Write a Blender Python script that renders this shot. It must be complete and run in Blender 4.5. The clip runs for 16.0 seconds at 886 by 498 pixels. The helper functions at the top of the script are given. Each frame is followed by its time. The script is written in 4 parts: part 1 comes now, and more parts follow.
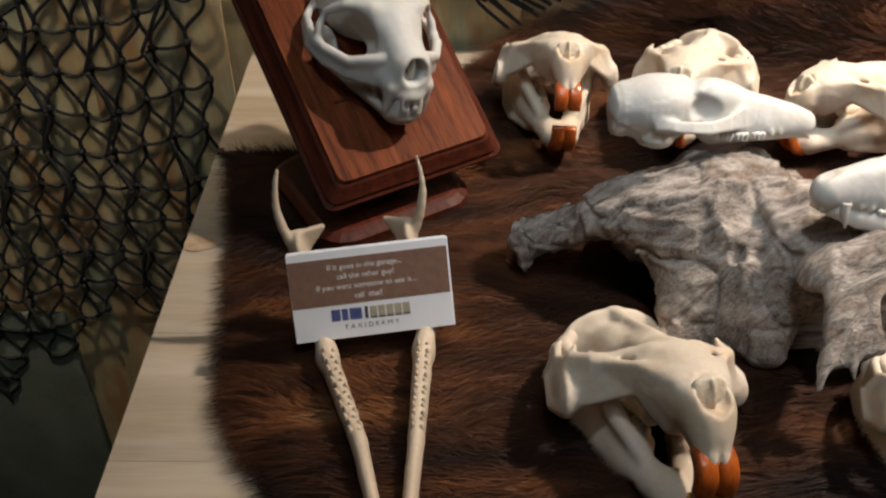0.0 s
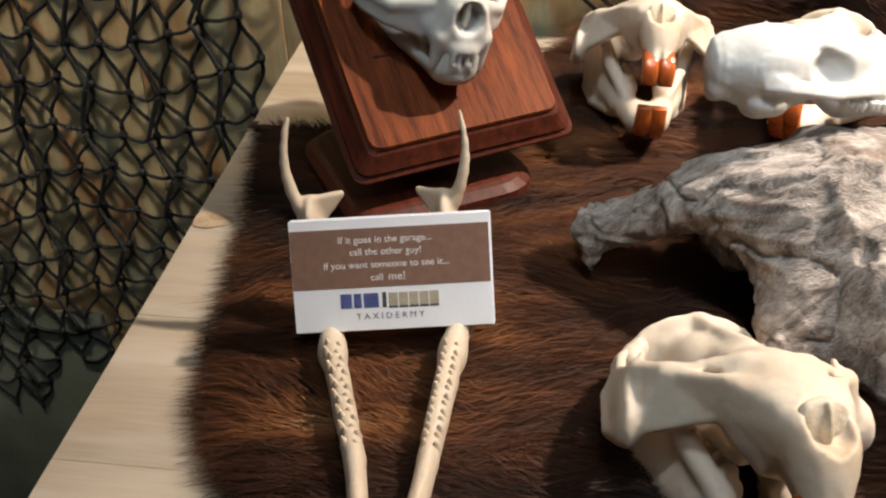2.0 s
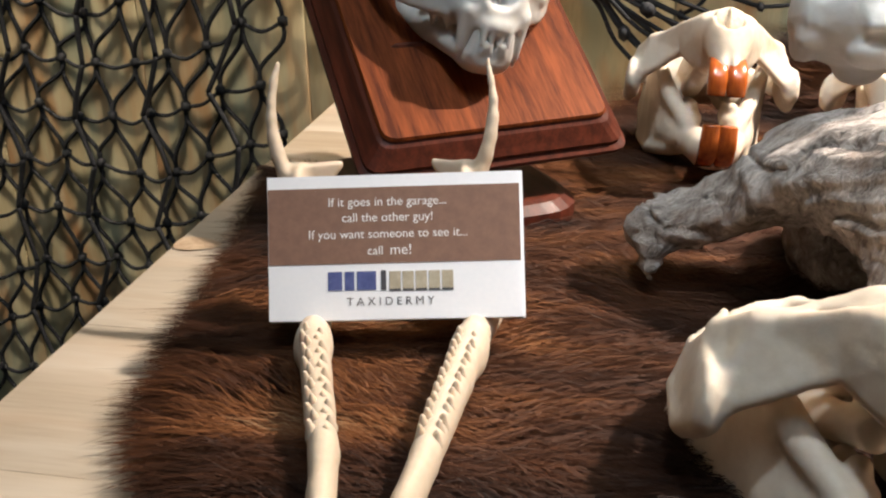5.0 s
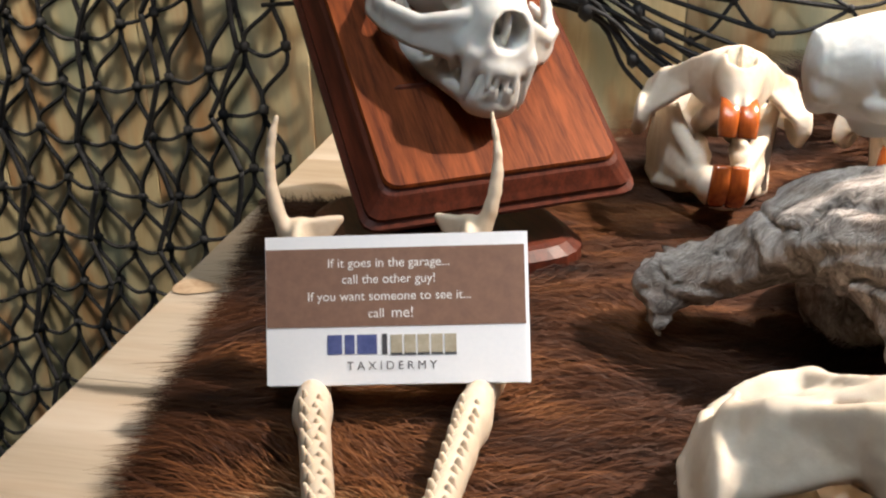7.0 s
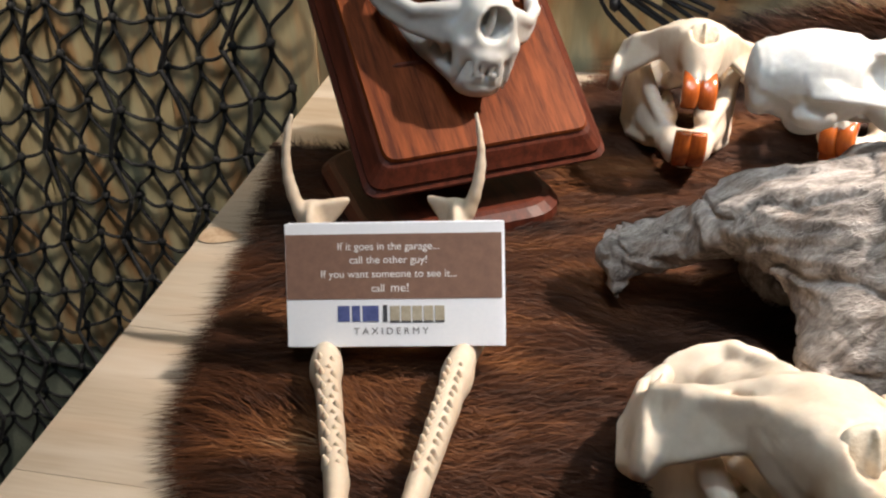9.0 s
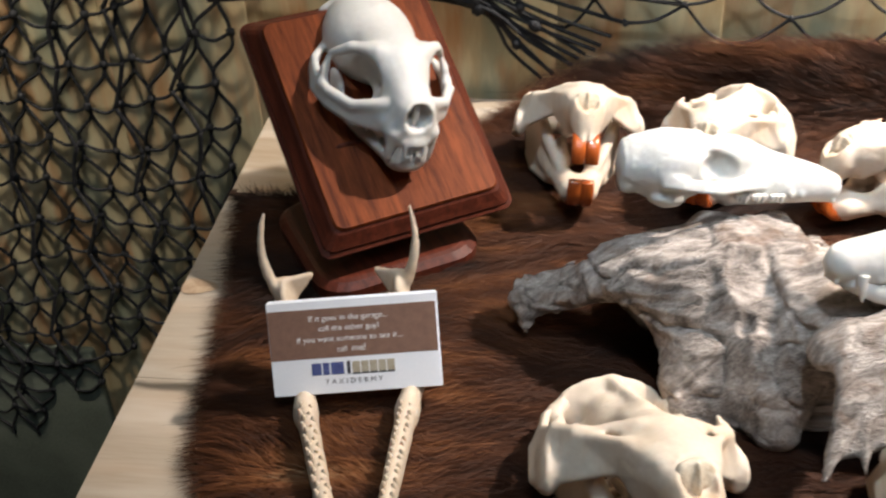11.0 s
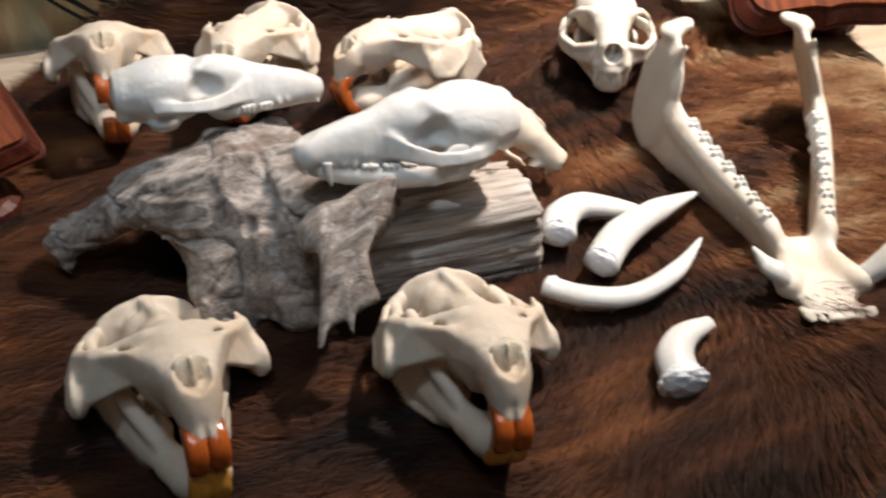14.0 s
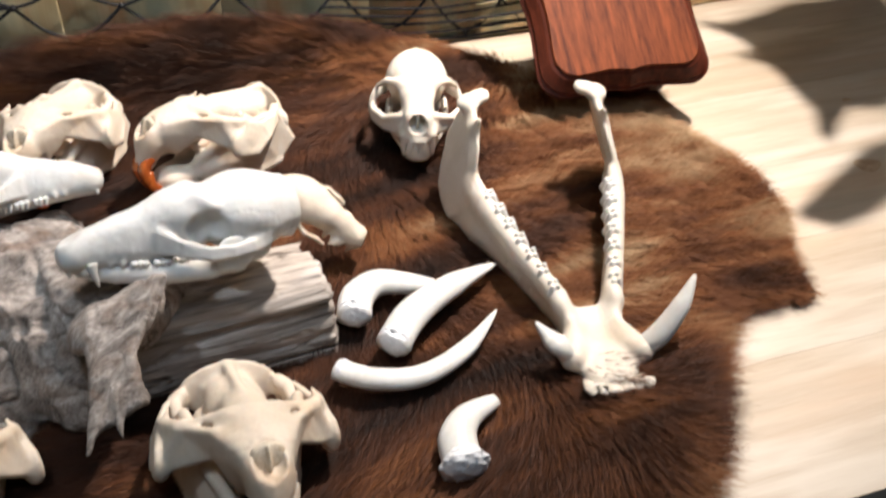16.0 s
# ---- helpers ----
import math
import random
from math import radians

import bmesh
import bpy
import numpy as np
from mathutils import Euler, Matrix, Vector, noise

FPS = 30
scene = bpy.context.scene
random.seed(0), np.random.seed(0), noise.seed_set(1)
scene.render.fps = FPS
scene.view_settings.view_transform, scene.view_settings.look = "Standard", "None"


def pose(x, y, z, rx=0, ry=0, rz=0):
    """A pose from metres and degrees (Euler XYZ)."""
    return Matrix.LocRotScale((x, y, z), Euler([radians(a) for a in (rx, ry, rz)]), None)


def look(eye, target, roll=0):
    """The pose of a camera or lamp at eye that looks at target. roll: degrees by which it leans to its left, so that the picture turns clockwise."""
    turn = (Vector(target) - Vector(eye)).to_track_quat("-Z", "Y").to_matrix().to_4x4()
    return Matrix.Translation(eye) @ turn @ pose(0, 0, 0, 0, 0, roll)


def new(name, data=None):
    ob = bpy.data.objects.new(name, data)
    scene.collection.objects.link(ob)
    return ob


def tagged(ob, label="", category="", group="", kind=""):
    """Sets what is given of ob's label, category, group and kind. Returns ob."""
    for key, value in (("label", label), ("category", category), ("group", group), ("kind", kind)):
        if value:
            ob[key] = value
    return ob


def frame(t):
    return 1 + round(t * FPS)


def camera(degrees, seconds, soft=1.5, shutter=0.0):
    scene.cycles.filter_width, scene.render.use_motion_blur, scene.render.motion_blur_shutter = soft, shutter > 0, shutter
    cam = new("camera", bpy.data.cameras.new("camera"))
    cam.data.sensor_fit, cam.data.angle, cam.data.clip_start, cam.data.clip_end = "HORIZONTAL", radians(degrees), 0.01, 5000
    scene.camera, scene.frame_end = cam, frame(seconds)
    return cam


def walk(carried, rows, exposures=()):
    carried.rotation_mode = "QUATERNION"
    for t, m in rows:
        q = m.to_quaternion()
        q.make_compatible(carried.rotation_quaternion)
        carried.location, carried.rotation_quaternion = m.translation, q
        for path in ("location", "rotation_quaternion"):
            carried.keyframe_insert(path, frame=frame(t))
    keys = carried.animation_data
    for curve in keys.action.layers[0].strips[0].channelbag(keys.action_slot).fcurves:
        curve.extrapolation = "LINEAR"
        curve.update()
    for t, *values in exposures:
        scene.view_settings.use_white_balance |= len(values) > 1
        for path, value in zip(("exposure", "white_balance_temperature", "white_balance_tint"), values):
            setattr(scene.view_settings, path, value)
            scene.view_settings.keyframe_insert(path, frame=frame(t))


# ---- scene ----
cam = camera(47.0, 16.0, soft=2.2, shutter=0.6)
PATH = [
    (0, (0.026, -0.032, 0.427), (0.08, 1.522, -0.832), -1.3),
    (0.5, (0.034, -0.011, 0.403), (0.062, 1.534, -0.865), -1.7),
    (1, (0.039, 0.011, 0.387), (0.011, 1.556, -0.882), -1.8),
    (1.5, (0.044, 0.026, 0.357), (-0.039, 1.597, -0.878), -1.8),
    (2, (0.054, 0.036, 0.326), (-0.082, 1.654, -0.841), -1.8),
    (2.5, (0.056, 0.032, 0.298), (-0.121, 1.697, -0.797), -1.3),
    (3, (0.062, 0.028, 0.262), (-0.137, 1.756, -0.726), -1.0),
    (5.5, (0.06, 0.083, 0.189), (-0.195, 1.912, -0.58), -1.6),
    (6, (0.063, 0.088, 0.194), (-0.202, 1.921, -0.561), -2.0),
    (6.5, (0.062, 0.094, 0.197), (-0.197, 1.919, -0.579), -1.9),
    (7, (0.06, 0.092, 0.208), (-0.196, 1.909, -0.587), -1.4),
    (7.5, (0.062, 0.089, 0.215), (-0.201, 1.897, -0.6), -1.5),
    (8, (0.065, 0.08, 0.23), (-0.203, 1.853, -0.656), -1.6),
    (8.5, (0.068, 0.067, 0.253), (-0.189, 1.798, -0.716), -1.4),
    (11, (0.072, -0.006, 0.41), (-0.02, 1.606, -0.771), -2.0),
    (11.5, (0.078, -0.026, 0.437), (0.102, 1.582, -0.751), -2.6),
    (12, (0.109, -0.031, 0.445), (0.268, 1.554, -0.765), -3.0),
    (12.5, (0.134, -0.029, 0.44), (0.413, 1.53, -0.781), -2.4),
    (13, (0.147, -0.036, 0.437), (0.5, 1.488, -0.808), -1.6),
    (13.5, (0.16, -0.047, 0.432), (0.543, 1.448, -0.841), -1.3),
    (14, (0.18, -0.058, 0.428), (0.604, 1.397, -0.877), -1.1),
    (14.5, (0.21, -0.067, 0.428), (0.686, 1.354, -0.896), -0.7),
    (15, (0.238, -0.068, 0.432), (0.772, 1.332, -0.892), -0.0),
    (15.5, (0.254, -0.064, 0.437), (0.808, 1.335, -0.88), 0.1),
    (16, (0.258, -0.063, 0.453), (0.846, 1.369, -0.814), 0.2),
]
EXPOSURES = [(0, -0.42, 6750, 10), (0.5, -0.2, 6750, 10), (1.5, 0.12, 6750, 10), (2.5, 0.4, 6700, 10), (3.2, 0.56, 6650, 10), (5.3, 0.76, 6600, 10), (7, 0.76, 6600, 10), (8.5, 0.58, 6550, 10),
             (11, 0.3, 6300, 10), (11.5, 0.25, 6250, 10), (12.3, -0.12, 6250, 10), (13, -0.62, 6300, 10), (14, -0.48, 6250, 10), (15, -0.4, 6150, 10), (16, -0.36, 6150, 10)]
walk(cam, [(t, look(eye, target, roll)) for t, eye, target, roll in PATH], EXPOSURES)

# ---- world and light ----
world = bpy.data.worlds.new("room_light")
world.use_nodes = True
scene.world = world
world.node_tree.nodes["Background"].inputs[0].default_value = (1.0, 0.93, 0.85, 1)
world.node_tree.nodes["Background"].inputs[1].default_value = 0.115


def lamp(name, eye, target, watts, size, color, kind="AREA", spread=180):
    data = bpy.data.lights.new(name, kind)
    data.energy, data.color = watts, color
    data.shape, data.size = "DISK", size
    data.spread = radians(spread)
    ob = new(name, data)
    ob.matrix_world = look(eye, target)
    return ob


lamp("spot_lamp", (0.98, 0.63, 1.30), (0.48, 0.60, 0), 7.0, 0.06, (1.0, 0.88, 0.77), spread=55)
lamp("cool_spot", (0.04, 0.0, 1.80), (0.27, 0.51, 0.08), 0.42, 0.08, (0.78, 0.90, 1.0), spread=26)
lamp("ceiling_lamp", (0.55, -0.45, 1.90), (0.40, 0.6, 0), 9.0, 0.8, (0.76, 0.88, 1.0))
# unseen extra lamp, added to brighten the left wall behind the net
lamp("wall_washer", (-0.30, 0.42, 1.25), (-0.36, 0.80, 0.16), 0.6, 0.06, (1.0, 0.88, 0.72), spread=36)

# ---- materials ----


def mat(name, dark, light, scale=20.0, rough=0.5, bump=0.2, fine=180.0, stretch=(1, 1, 1), metal=0.0, bump_dist=0.002,
        stain=None, stain_amount=0.3, low=0.35, high=0.65, coat=0.0, sss=0.0):
    m = bpy.data.materials.new(name)
    m.use_nodes = True
    nt = m.node_tree
    n, l = nt.nodes, nt.links
    b = n["Principled BSDF"]
    b.inputs["Roughness"].default_value, b.inputs["Metallic"].default_value = rough, metal
    b.inputs["Coat Weight"].default_value = coat
    b.inputs["Coat Roughness"].default_value = 0.25
    if sss:
        b.inputs["Subsurface Weight"].default_value = sss
        b.inputs["Subsurface Radius"].default_value = (0.004, 0.0025, 0.0015)
        b.inputs["Subsurface Scale"].default_value = 1.0
    co, mp = n.new("ShaderNodeTexCoord"), n.new("ShaderNodeMapping")
    mp.inputs["Scale"].default_value = stretch
    l.new(co.outputs["Object"], mp.inputs["Vector"])
    big, small = n.new("ShaderNodeTexNoise"), n.new("ShaderNodeTexNoise")
    for t, sc, de in ((big, scale, 4), (small, fine, 3)):
        t.inputs["Scale"].default_value, t.inputs["Detail"].default_value = sc, de
        l.new(mp.outputs["Vector"], t.inputs["Vector"])
    mix = n.new("ShaderNodeMath")
    mix.operation = "MULTIPLY_ADD"
    mix.inputs[1].default_value = 0.35
    l.new(small.outputs["Fac"], mix.inputs[0])
    sc2 = n.new("ShaderNodeMath")
    sc2.operation = "MULTIPLY"
    sc2.inputs[1].default_value = 0.65
    l.new(big.outputs["Fac"], sc2.inputs[0])
    l.new(sc2.outputs[0], mix.inputs[2])
    ramp = n.new("ShaderNodeValToRGB")
    ramp.color_ramp.elements[0].position, ramp.color_ramp.elements[1].position = low, high
    ramp.color_ramp.elements[0].color, ramp.color_ramp.elements[1].color = (*dark, 1), (*light, 1)
    l.new(mix.outputs[0], ramp.inputs[0])
    out = ramp.outputs[0]
    if stain:
        st, sr, mx = n.new("ShaderNodeTexNoise"), n.new("ShaderNodeValToRGB"), n.new("ShaderNodeMixRGB")
        st.inputs["Scale"].default_value, st.inputs["Detail"].default_value = scale * 0.6, 5
        l.new(co.outputs["Object"], st.inputs["Vector"])
        sr.color_ramp.elements[0].position, sr.color_ramp.elements[1].position = 0.55, 0.72
        sr.color_ramp.elements[1].color = (stain_amount,) * 3 + (1,)
        l.new(st.outputs["Fac"], sr.inputs[0])
        l.new(sr.outputs[0], mx.inputs[0])
        l.new(out, mx.inputs[1])
        mx.inputs[2].default_value = (*stain, 1)
        out = mx.outputs[0]
    l.new(out, b.inputs["Base Color"])
    if bump:
        bp = n.new("ShaderNodeBump")
        bp.inputs["Strength"].default_value, bp.inputs["Distance"].default_value = bump, bump_dist
        l.new(mix.outputs[0], bp.inputs["Height"])
        l.new(bp.outputs[0], b.inputs["Normal"])
    return m


BONE = mat("aged_bone", (0.50, 0.405, 0.31), (0.68, 0.595, 0.49), 45, 0.60, 0.25, 420, stain=(0.47, 0.31, 0.17), stain_amount=0.5, bump_dist=0.001, sss=0.15, low=0.15, high=0.85)
WHITE_BONE = mat("bleached_bone", (0.52, 0.50, 0.465), (0.655, 0.645, 0.62), 45, 0.55, 0.22, 420, stain=(0.60, 0.50, 0.38), stain_amount=0.4, bump_dist=0.001, sss=0.15, low=0.15, high=0.85)
JAW_BONE = mat("jaw_bone", (0.56, 0.49, 0.40), (0.72, 0.66, 0.58), 40, 0.58, 0.25, 400, stain=(0.52, 0.40, 0.27), stain_amount=0.5, bump_dist=0.001, sss=0.15, low=0.15, high=0.85)
DEER_BONE = mat("tan_bone", (0.46, 0.36, 0.26), (0.66, 0.555, 0.435), 40, 0.58, 0.25, 400, stain=(0.40, 0.27, 0.16), stain_amount=0.6, bump_dist=0.001, sss=0.15, low=0.15, high=0.85)
ENAMEL = mat("orange_enamel", (0.20, 0.032, 0.006), (0.46, 0.105, 0.016), 120, 0.18, 0.05, 500, stretch=(1, 1, 0.3), coat=0.5)
AMBER = mat("amber_enamel", (0.48, 0.17, 0.02), (0.75, 0.36, 0.06), 120, 0.2, 0.05, 500, stretch=(1, 1, 0.3), coat=0.5)
TOOTH = mat("ivory", (0.60, 0.575, 0.53), (0.72, 0.705, 0.675), 60, 0.42, 0.12, 300, stretch=(1, 1, 1), bump_dist=0.0006, sss=0.1)
CRUSTED = mat("broken_ivory", (0.66, 0.66, 0.68), (0.88, 0.88, 0.89), 150, 0.6, 0.6, 700, bump_dist=0.002)
SOCKET = mat("dried_socket", (0.46, 0.35, 0.23), (0.68, 0.60, 0.48), 160, 0.7, 0.5, 600)
MAHOGANY = mat("stained_mahogany", (0.062, 0.0125, 0.0035), (0.20, 0.048, 0.012), 26, 0.55, 0.15, 120, stretch=(9, 0.8, 9), coat=0.0, bump_dist=0.0006)
MAHOGANY_EDGE = mat("dark_mahogany_moulding", (0.04, 0.008, 0.004), (0.11, 0.024, 0.011), 26, 0.46, 0.1, 120, stretch=(9, 0.8, 9), coat=0.0, bump_dist=0.0006)
DRIFT = mat("weathered_driftwood", (0.075, 0.06, 0.05), (0.56, 0.49, 0.43), 30, 0.9, 1.0, 300, stretch=(0.14, 1.6, 1.6), bump_dist=0.004, stain=(0.17, 0.11, 0.08), stain_amount=0.6, low=0.32, high=0.62)
ROOT = mat("gnarled_driftwood", (0.10, 0.08, 0.068), (0.60, 0.52, 0.46), 48, 0.9, 1.0, 420, stretch=(0.5, 1.7, 0.5), bump_dist=0.004, stain=(0.20, 0.125, 0.085), stain_amount=0.7, low=0.36, high=0.66)
for node in ROOT.node_tree.nodes:
    if node.type == "TEX_NOISE":
        node.inputs["Distortion"].default_value = 2.0


def flow(m, scale, turns, dark, amount):
    """Dark growth lines that run round knots, in colour and relief."""
    nt = m.node_tree
    n, l = nt.nodes, nt.links
    b = n["Principled BSDF"]
    co, no, mul, wave, sn, ra, mx = (n.new("ShaderNode" + k) for k in ("TexCoord", "TexNoise", "Math", "Math", "Math", "ValToRGB", "MixRGB"))
    no.inputs["Scale"].default_value, no.inputs["Detail"].default_value, no.inputs["Distortion"].default_value = scale, 1.6, 0.8
    l.new(co.outputs["Object"], no.inputs["Vector"])
    mul.operation, wave.operation, sn.operation = "MULTIPLY", "SINE", "ABSOLUTE"
    mul.inputs[1].default_value = turns
    l.new(no.outputs["Fac"], mul.inputs[0])
    l.new(mul.outputs[0], wave.inputs[0])
    l.new(wave.outputs[0], sn.inputs[0])
    ra.color_ramp.elements[0].position, ra.color_ramp.elements[1].position = 0.0, 0.4
    ra.color_ramp.elements[0].color, ra.color_ramp.elements[1].color = (amount,) * 3 + (1,), (0, 0, 0, 1)
    l.new(sn.outputs[0], ra.inputs[0])
    l.new(ra.outputs[0], mx.inputs[0])
    l.new(b.inputs["Base Color"].links[0].from_socket, mx.inputs[1])
    mx.inputs[2].default_value = (*dark, 1)
    l.new(mx.outputs[0], b.inputs["Base Color"])
    old = b.inputs["Normal"].links[0].from_socket
    bp = n.new("ShaderNodeBump")
    bp.inputs["Strength"].default_value, bp.inputs["Distance"].default_value = 0.3, 0.0015
    l.new(sn.outputs[0], bp.inputs["Height"])
    l.new(old, bp.inputs["Normal"])
    l.new(bp.outputs[0], b.inputs["Normal"])


flow(ROOT, 14, 46, (0.09, 0.07, 0.058), 0.32)
HIDE = mat("dark_underfur", (0.022, 0.010, 0.006), (0.065, 0.030, 0.015), 60, 0.9, 0.6, 300, bump_dist=0.004)
CORD = mat("black_tarred_cord", (0.006, 0.006, 0.007), (0.02, 0.02, 0.022), 300, 0.75, 0.6, 1500, bump_dist=0.0008)
PAPER = mat("card_paper", (0.80, 0.82, 0.86), (0.86, 0.87, 0.90), 30, 0.45, 0.02, 600)
BROWN_INK = mat("brown_ink", (0.20, 0.115, 0.085), (0.25, 0.145, 0.105), 200, 0.42, 0.0, 700)
WHITE_INK = mat("white_print", (0.84, 0.82, 0.80), (0.88, 0.86, 0.84), 200, 0.5, 0.0, 700)
GREY_INK = mat("grey_ink", (0.05, 0.05, 0.06), (0.09, 0.09, 0.10), 200, 0.5, 0.0, 700)
BLUE_INK = mat("blue_ink", (0.05, 0.07, 0.20), (0.10, 0.12, 0.30), 200, 0.5, 0.0, 700)
TAN_INK = mat("tan_ink", (0.36, 0.31, 0.22), (0.48, 0.43, 0.33), 200, 0.5, 0.0, 700)
PANEL = mat("grey_green_panel", (0.38, 0.40, 0.31), (0.48, 0.50, 0.40), 12, 0.7, 0.1, 150)
FLOOR = mat("dark_green_carpet", (0.025, 0.030, 0.020), (0.055, 0.062, 0.042), 30, 0.95, 0.6, 500, bump_dist=0.004)
WALL_CLOTH = mat("green_grey_cloth", (0.10, 0.115, 0.085), (0.17, 0.19, 0.145), 14, 0.85, 0.2, 300)
PLASTER = mat("room_plaster", (0.30, 0.27, 0.23), (0.36, 0.33, 0.28), 3, 0.9, 0.1, 60)
RED_CLOTH = mat("dark_red_cloth", (0.15, 0.014, 0.018), (0.25, 0.028, 0.032), 30, 0.9, 0.3, 400)


def pine(name, dark, light, gap):
    m = mat(name, dark, light, 9, 0.5, 0.12, 70, stretch=gap, bump_dist=0.001, low=0.3, high=0.7)
    nt = m.node_tree
    n, l = nt.nodes, nt.links
    b = n["Principled BSDF"]
    src = b.inputs["Base Color"].links[0].from_socket
    info, vary, mul = n.new("ShaderNodeObjectInfo"), n.new("ShaderNodeValToRGB"), n.new("ShaderNodeMixRGB")
    vary.color_ramp.elements[0].color, vary.color_ramp.elements[1].color = (0.86, 0.82, 0.76, 1), (1, 1, 1, 1)
    mul.blend_type, mul.inputs[0].default_value = "MULTIPLY", 1
    l.new(info.outputs["Random"], vary.inputs[0])
    l.new(src, mul.inputs[1])
    l.new(vary.outputs[0], mul.inputs[2])
    l.new(mul.outputs[0], b.inputs["Base Color"])
    return m


def streak(m, colors, scale, stretch):
    """Lays soft streaks of other colours, timber tones and painted shade, over a material."""
    nt = m.node_tree
    n, l = nt.nodes, nt.links
    b = n["Principled BSDF"]
    co, mp = n.new("ShaderNodeTexCoord"), n.new("ShaderNodeMapping")
    mp.inputs["Scale"].default_value = stretch
    l.new(co.outputs["Object"], mp.inputs["Vector"])
    for i, (c, amount) in enumerate(colors):
        no, ra, mx = n.new("ShaderNodeTexNoise"), n.new("ShaderNodeValToRGB"), n.new("ShaderNodeMixRGB")
        no.inputs["Scale"].default_value, no.inputs["Detail"].default_value = scale * (1 + 0.6 * i), 3
        no.noise_dimensions = "4D"
        no.inputs["W"].default_value = 3.7 * i
        l.new(mp.outputs["Vector"], no.inputs["Vector"])
        ra.color_ramp.elements[0].position, ra.color_ramp.elements[1].position = 0.48, 0.64
        ra.color_ramp.elements[1].color = (amount,) * 3 + (1,)
        l.new(no.outputs["Fac"], ra.inputs[0])
        l.new(ra.outputs[0], mx.inputs[0])
        l.new(b.inputs["Base Color"].links[0].from_socket, mx.inputs[1])
        mx.inputs[2].default_value = (*c, 1)
        l.new(mx.outputs[0], b.inputs["Base Color"])


PINE_TOP = pine("pine_table_board", (0.46, 0.365, 0.265), (0.61, 0.53, 0.43), (0.7, 10, 10))
PINE_WALL = pine("pine_wall_board", (0.66, 0.51, 0.27), (0.86, 0.74, 0.46), (10, 10, 0.7))
# green-grey streaks paint the net's shadows on the boards; orange and cream are timber
streak(PINE_WALL, [((0.40, 0.46, 0.33), 0.75), ((0.68, 0.33, 0.14), 0.75), ((0.90, 0.79, 0.50), 0.6)], 7, (3.2, 3.2, 0.9))
streak(PINE_TOP, [((0.62, 0.45, 0.31), 0.5), ((0.74, 0.68, 0.59), 0.5)], 5, (0.8, 5, 5))
for m, gloss in ((MAHOGANY, 0.10), (MAHOGANY_EDGE, 0.28)):
    m.node_tree.nodes["Principled BSDF"].inputs["Specular IOR Level"].default_value = gloss
KNOT = mat("pine_knot", (0.36, 0.23, 0.14), (0.58, 0.44, 0.30), 120, 0.5, 0.1, 400)


def fur_material():
    m = bpy.data.materials.new("brown_guard_hair")
    m.use_nodes = True
    nt = m.node_tree
    n, l = nt.nodes, nt.links
    b = n["Principled BSDF"]
    b.inputs["Roughness"].default_value = 0.62
    b.inputs["Specular IOR Level"].default_value = 0.16
    geo, co, big = n.new("ShaderNodeNewGeometry"), n.new("ShaderNodeTexCoord"), n.new("ShaderNodeTexNoise")
    big.inputs["Scale"].default_value, big.inputs["Detail"].default_value = 11, 5
    mp = n.new("ShaderNodeMapping")
    mp.inputs["Scale"].default_value = (0.7, 2.6, 2.6)
    l.new(co.outputs["Object"], mp.inputs["Vector"])
    l.new(mp.outputs["Vector"], big.inputs["Vector"])
    add = n.new("ShaderNodeMath")
    add.operation = "MULTIPLY_ADD"
    add.inputs[1].default_value = 0.17
    l.new(geo.outputs["Random Per Island"], add.inputs[0])
    half = n.new("ShaderNodeMath")
    half.operation = "MULTIPLY_ADD"
    half.inputs[1].default_value, half.inputs[2].default_value = 1.7, -0.52
    l.new(big.outputs["Fac"], half.inputs[0])
    l.new(half.outputs[0], add.inputs[2])
    # the coat pales towards the head end
    sep, pale, sumup = n.new("ShaderNodeSeparateXYZ"), n.new("ShaderNodeMapRange"), n.new("ShaderNodeMath")
    l.new(co.outputs["Object"], sep.inputs[0])
    l.new(sep.outputs["X"], pale.inputs["Value"])
    for key, value in (("From Min", 0.40), ("From Max", 0.68), ("To Min", 0.0), ("To Max", 0.36)):
        pale.inputs[key].default_value = value
    l.new(add.outputs[0], sumup.inputs[0])
    l.new(pale.outputs[0], sumup.inputs[1])
    ramp = n.new("ShaderNodeValToRGB")
    e = ramp.color_ramp.elements
    e[0].position, e[0].color = 0.15, (0.015, 0.008, 0.006, 1)
    e[1].position, e[1].color = 0.98, (0.40, 0.265, 0.15, 1)
    mid = e.new(0.5)
    mid.color = (0.070, 0.025, 0.011, 1)
    mid2 = e.new(0.74)
    mid2.color = (0.215, 0.082, 0.029, 1)
    l.new(sumup.outputs[0], ramp.inputs[0])
    l.new(ramp.outputs[0], b.inputs["Base Color"])
    return m


FUR = fur_material()

# ---- builders ----


def mesh_of(name, verts, faces, material, smooth=True):
    me = bpy.data.meshes.new(name)
    verts = np.asarray(verts, np.float32)
    faces = np.asarray(faces, np.int32)
    k = faces.shape[1]
    me.vertices.add(len(verts))
    me.vertices.foreach_set("co", verts.ravel())
    me.loops.add(faces.size)
    me.loops.foreach_set("vertex_index", faces.ravel())
    me.polygons.add(len(faces))
    me.polygons.foreach_set("loop_start", np.arange(0, faces.size, k, dtype=np.int32))
    me.update(calc_edges=True)
    me.validate()
    me.polygons.foreach_set("use_smooth", np.full(len(me.polygons), smooth))
    me.materials.append(material)
    return me


def thing(name, m, label, category, group="", kind=""):
    ob = new(name)
    ob.matrix_world = m
    ob.empty_display_size = 0.02
    return tagged(ob, label, category, group, kind)


